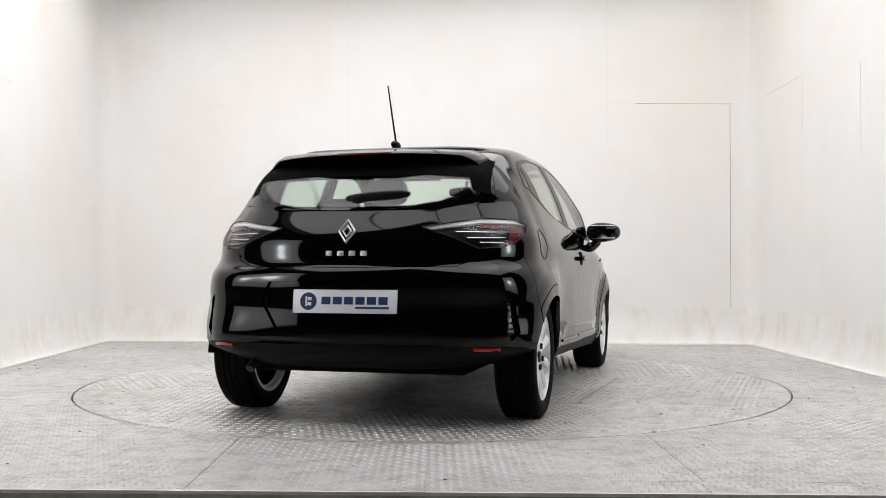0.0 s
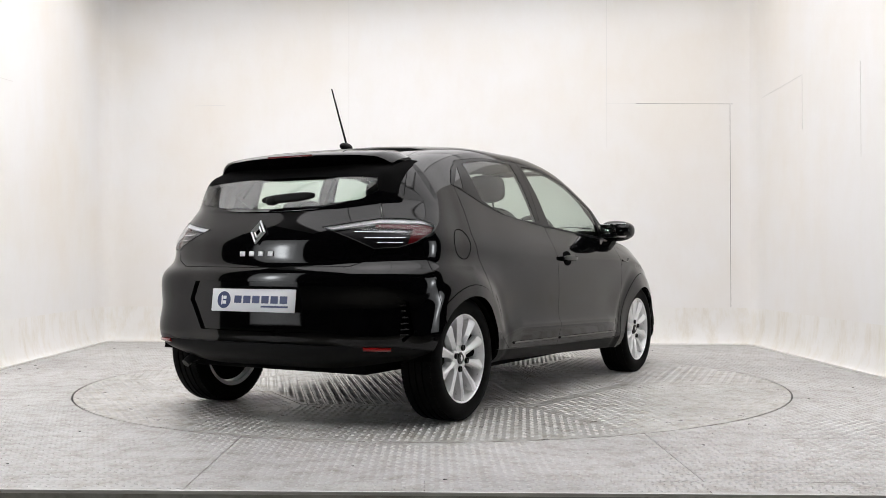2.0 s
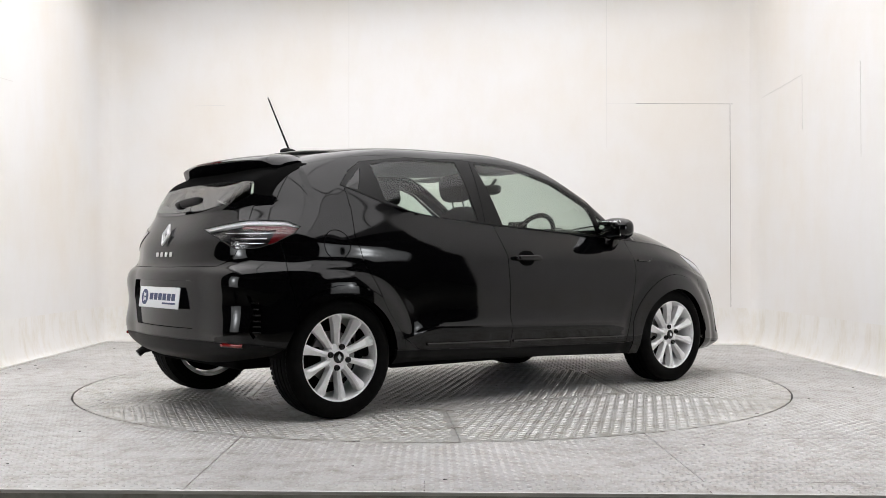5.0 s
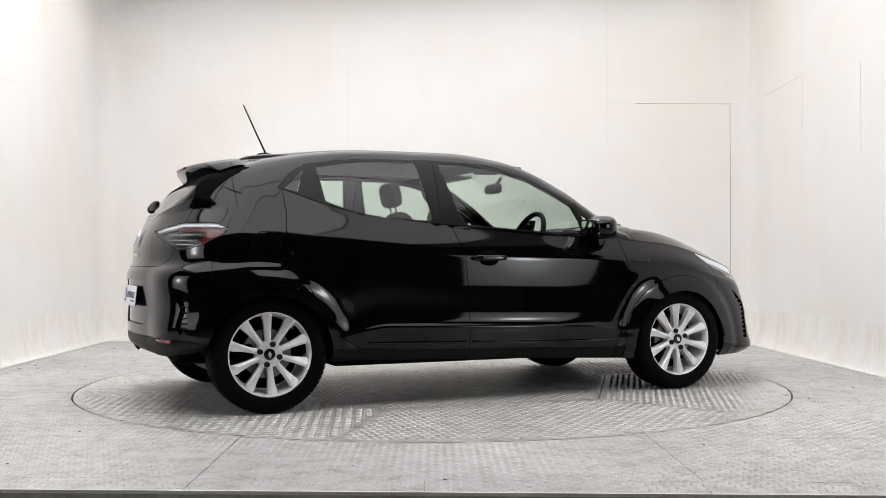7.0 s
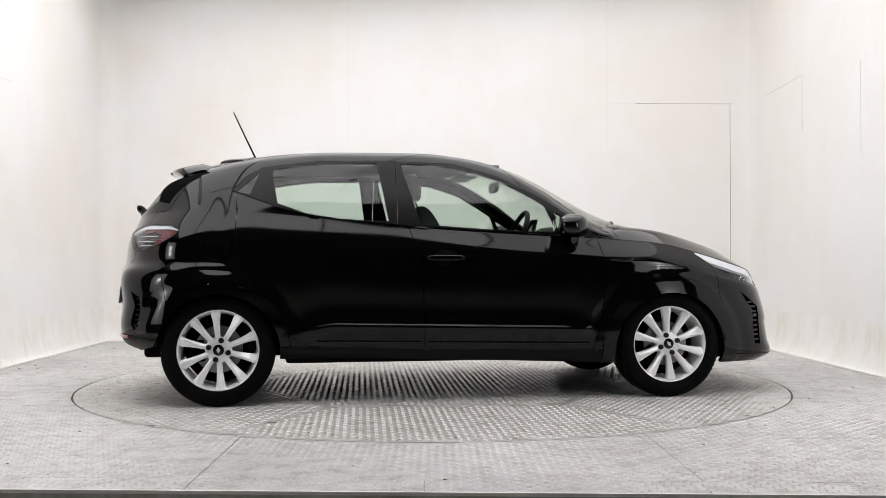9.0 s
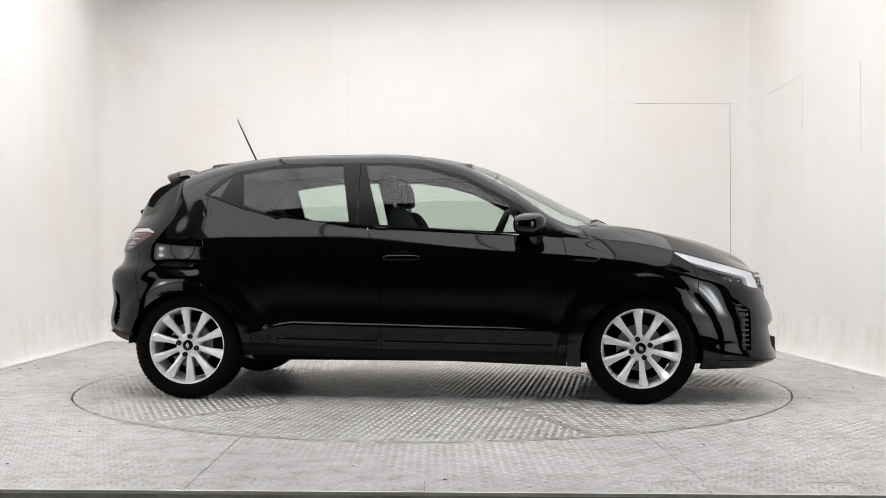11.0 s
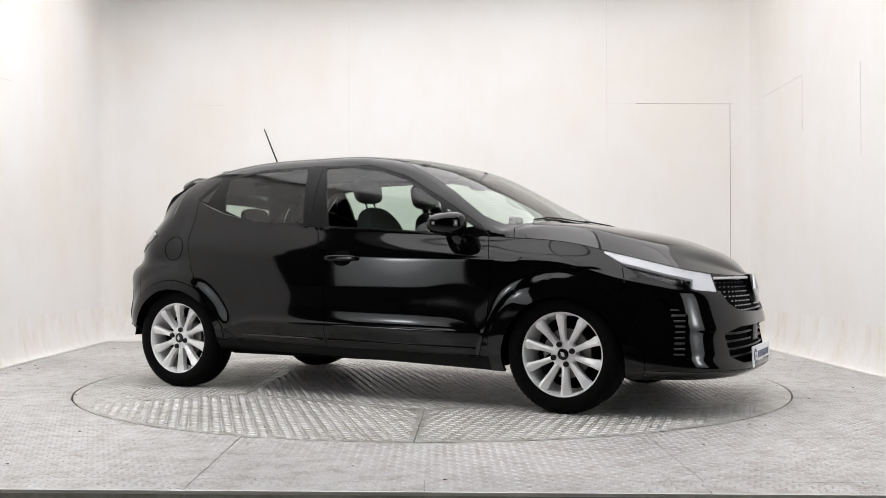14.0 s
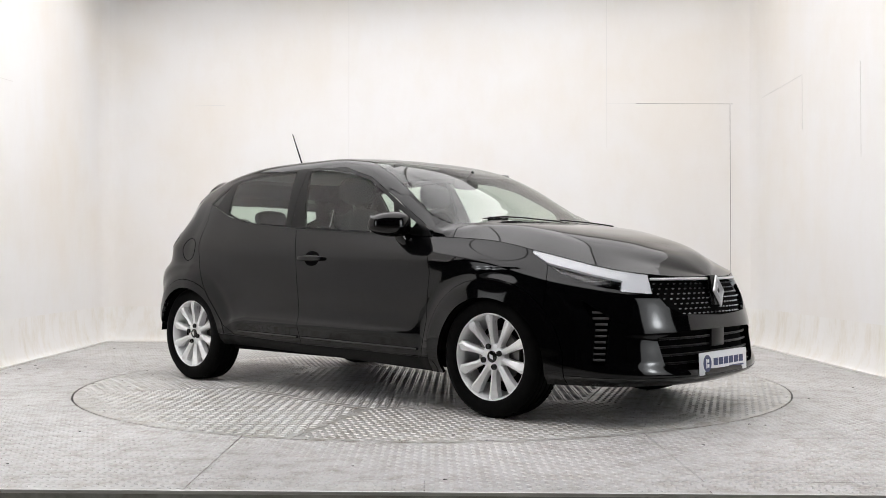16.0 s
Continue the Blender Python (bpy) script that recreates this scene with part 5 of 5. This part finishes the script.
bm.faces.new(rows[0][::-1])
bm.faces.new(rows[-1])
bmesh.ops.recalc_face_normals(bm, faces=bm.faces[:])
spoiler = part("spoiler", bm, PAINT, tailgate, "black roof spoiler", sharp=40)
bm = bmesh.new()
box(bm, -1.618, -1.600, -0.14, 0.14, 1.325, 1.335, 0.002)
part("brake_light", bm, REDLENS, spoiler, "dark red high brake light")
bm = bmesh.new()
superball(bm, 0.022, 0.035, 0.022, 0.8, 16, pose(-1.785, -0.03, 1.092))
superball(bm, 0.018, 0.165, 0.022, 0.7, 20, pose(-1.785, -0.13, 1.105, -3, 0, 0))
part("rear_wiper", bm, PLASTIC, tailgate, "black rear wiper", sharp=60)
bm = bmesh.new()
for v in superball(bm, 0.055, 0.022, 0.022, 1.0, 16):
    v.co.x += -0.2 * v.co.z
bmesh.ops.transform(bm, matrix=pose(-1.115, 0, 1.430), verts=bm.verts[:])
aerial = part("aerial", bm, PLASTIC, car, "thin black roof aerial", sharp=60)
bm = bmesh.new()
tube(bm, [(-1.110, 0, 1.44), (-1.18, 0, 1.585), (-1.249, 0, 1.732)], lambda f: 0.0062 - 0.0025 * f, 8)
part("rod", bm, SATIN, aerial, sharp=60)


# ---- inside ----
def seat(x, y, back=0.64, rake=-18, name="front_seat"):
    bm = bmesh.new()
    superball(bm, 0.26, 0.25, 0.085, 0.6, 16, pose(x + 0.22, y, 0.50, 0, -6, 0))
    s = part(name, bm, CLOTH, car, "charcoal cloth seat", sharp=60)
    bm = bmesh.new()
    for v in superball(bm, 0.075, 0.245, back / 2, 0.6, 18):
        v.co.y *= 1.0 - 0.28 * max(0, v.co.z / (back / 2)) ** 2
        v.co.x += 0.03 * (abs(v.co.y) / 0.245) ** 2
    bmesh.ops.transform(bm, matrix=pose(x - 0.06, y, 0.52 + back / 2 - 0.02, 0, rake, 0), verts=bm.verts[:])
    part("backrest", bm, CLOTH, s, sharp=60)
    bm = bmesh.new()
    top = Vector((x - 0.06, y, 0.50 + back / 2)) + Vector((math.sin(radians(rake)), 0, math.cos(radians(rake)))) * (back / 2)
    superball(bm, 0.045, 0.135, 0.085, 0.6, 16, pose(top.x - 0.03, y, top.z + 0.115, 0, rake * 0.6, 0))
    part("headrest", bm, CLOTH, s, sharp=60)
    for dy in (-0.05, 0.05):
        bm = bmesh.new()
        cyl(bm, (top.x + 0.005, y + dy, top.z - 0.03), (top.x - 0.03, y + dy, top.z + 0.09), 0.006, n=10)
        part("headrest_post", bm, CHROME, s, sharp=60)
    return s


seat(0.02, -0.37)
seat(0.02, 0.37)
bm = bmesh.new()
superball(bm, 0.25, 0.62, 0.10, 0.5, 16, pose(-0.62, 0, 0.52, 0, -6, 0))
bench = part("rear_bench", bm, CLOTH, car, "charcoal cloth rear bench", sharp=60)
bm = bmesh.new()
superball(bm, 0.07, 0.63, 0.25, 0.45, 18, pose(-0.95, 0, 0.78, 0, -20, 0))
part("backrest", bm, CLOTH, bench, sharp=60)
for y in (-0.36, 0.36):
    bm = bmesh.new()
    superball(bm, 0.04, 0.13, 0.06, 0.65, 16, pose(-1.05, y, 1.085, 0, -14, 0))
    part("headrest", bm, CLOTH, bench, sharp=60)
bm = bmesh.new()
box(bm, -1.45, 0.9, -0.74, 0.74, 0.29, 0.33)
box(bm, -1.70, -1.10, -0.60, 0.60, 0.90, 0.92, 0.005)
for s in (-1, 1):
    box(bm, -1.15, 0.88, min(s * 0.745, s * 0.79), max(s * 0.745, s * 0.79), 0.30, 0.94, 0.02)
part("cabin_lining", bm, LINER, car, "dark cabin lining")
bm = bmesh.new()
box(bm, 0.62, 1.08, -0.74, 0.74, 0.55, 0.93, 0.06, seg=4)
dash = part("dashboard", bm, PLASTIC, car, "black dashboard", sharp=60)
bm = bmesh.new()
superball(bm, 0.09, 0.20, 0.075, 0.7, 16, pose(0.70, -0.37, 0.93))
part("instrument_hood", bm, PLASTIC, dash, sharp=60)
bm = bmesh.new()
box(bm, -0.012, 0.012, -0.09, 0.09, -0.09, 0.12, 0.008, m=pose(0.66, 0, 0.95, 0, 12, 0))
part("touch_screen", bm, GLOSS, dash)
bm = bmesh.new()
pts = [(0.0, 0.18 * math.cos(k * math.tau / 36), 0.18 * math.sin(k * math.tau / 36)) for k in range(37)]
tube(bm, [Vector(p) for p in pts], 0.016, 10)
box(bm, -0.02, 0.02, -0.17, 0.17, -0.03, 0.02, 0.01)
superball(bm, 0.03, 0.06, 0.06, 0.8, 12)
bmesh.ops.transform(bm, matrix=pose(0.47, -0.37, 0.93, 0, 24, 0), verts=bm.verts[:])
part("steering_wheel", bm, PLASTIC, car, "black steering wheel", sharp=60)
bm = bmesh.new()
superball(bm, 0.018, 0.115, 0.034, 0.6, 16, pose(0.42, 0, 1.275))
cyl(bm, (0.43, 0, 1.29), (0.48, 0, 1.35), 0.01, n=10)
part("inner_mirror", bm, PLASTIC, car, "black rear-view mirror", sharp=60)
bm = bmesh.new()
superball(bm, 0.80, 0.56, 0.012, 0.4, 20, pose(-0.52, 0, 1.385))
part("headliner", bm, HEADLINER, car, "grey roof lining", sharp=60)
for y in (-0.35, 0.35):
    bm = bmesh.new()
    box(bm, 0.20, 0.34, y - 0.2, y + 0.2, 1.352, 1.372, 0.008)
    part("sun_visor", bm, HEADLINER, car, "grey sun visor")


# ---- what turns ----
def motions():
    rate, start = -7.2509, 73.9
    shift = pose(-0.0385, -0.1200, 0)
    rows = [(i * 0.5, start + rate * i * 0.5) for i in range(33)]
    walk(turntable, [(t, pose(0, 0, 0, 0, 0, a)) for t, a in rows])
    walk(car, [(t, pose(0, 0, 0, 0, 0, a) @ shift) for t, a in rows])


motions()
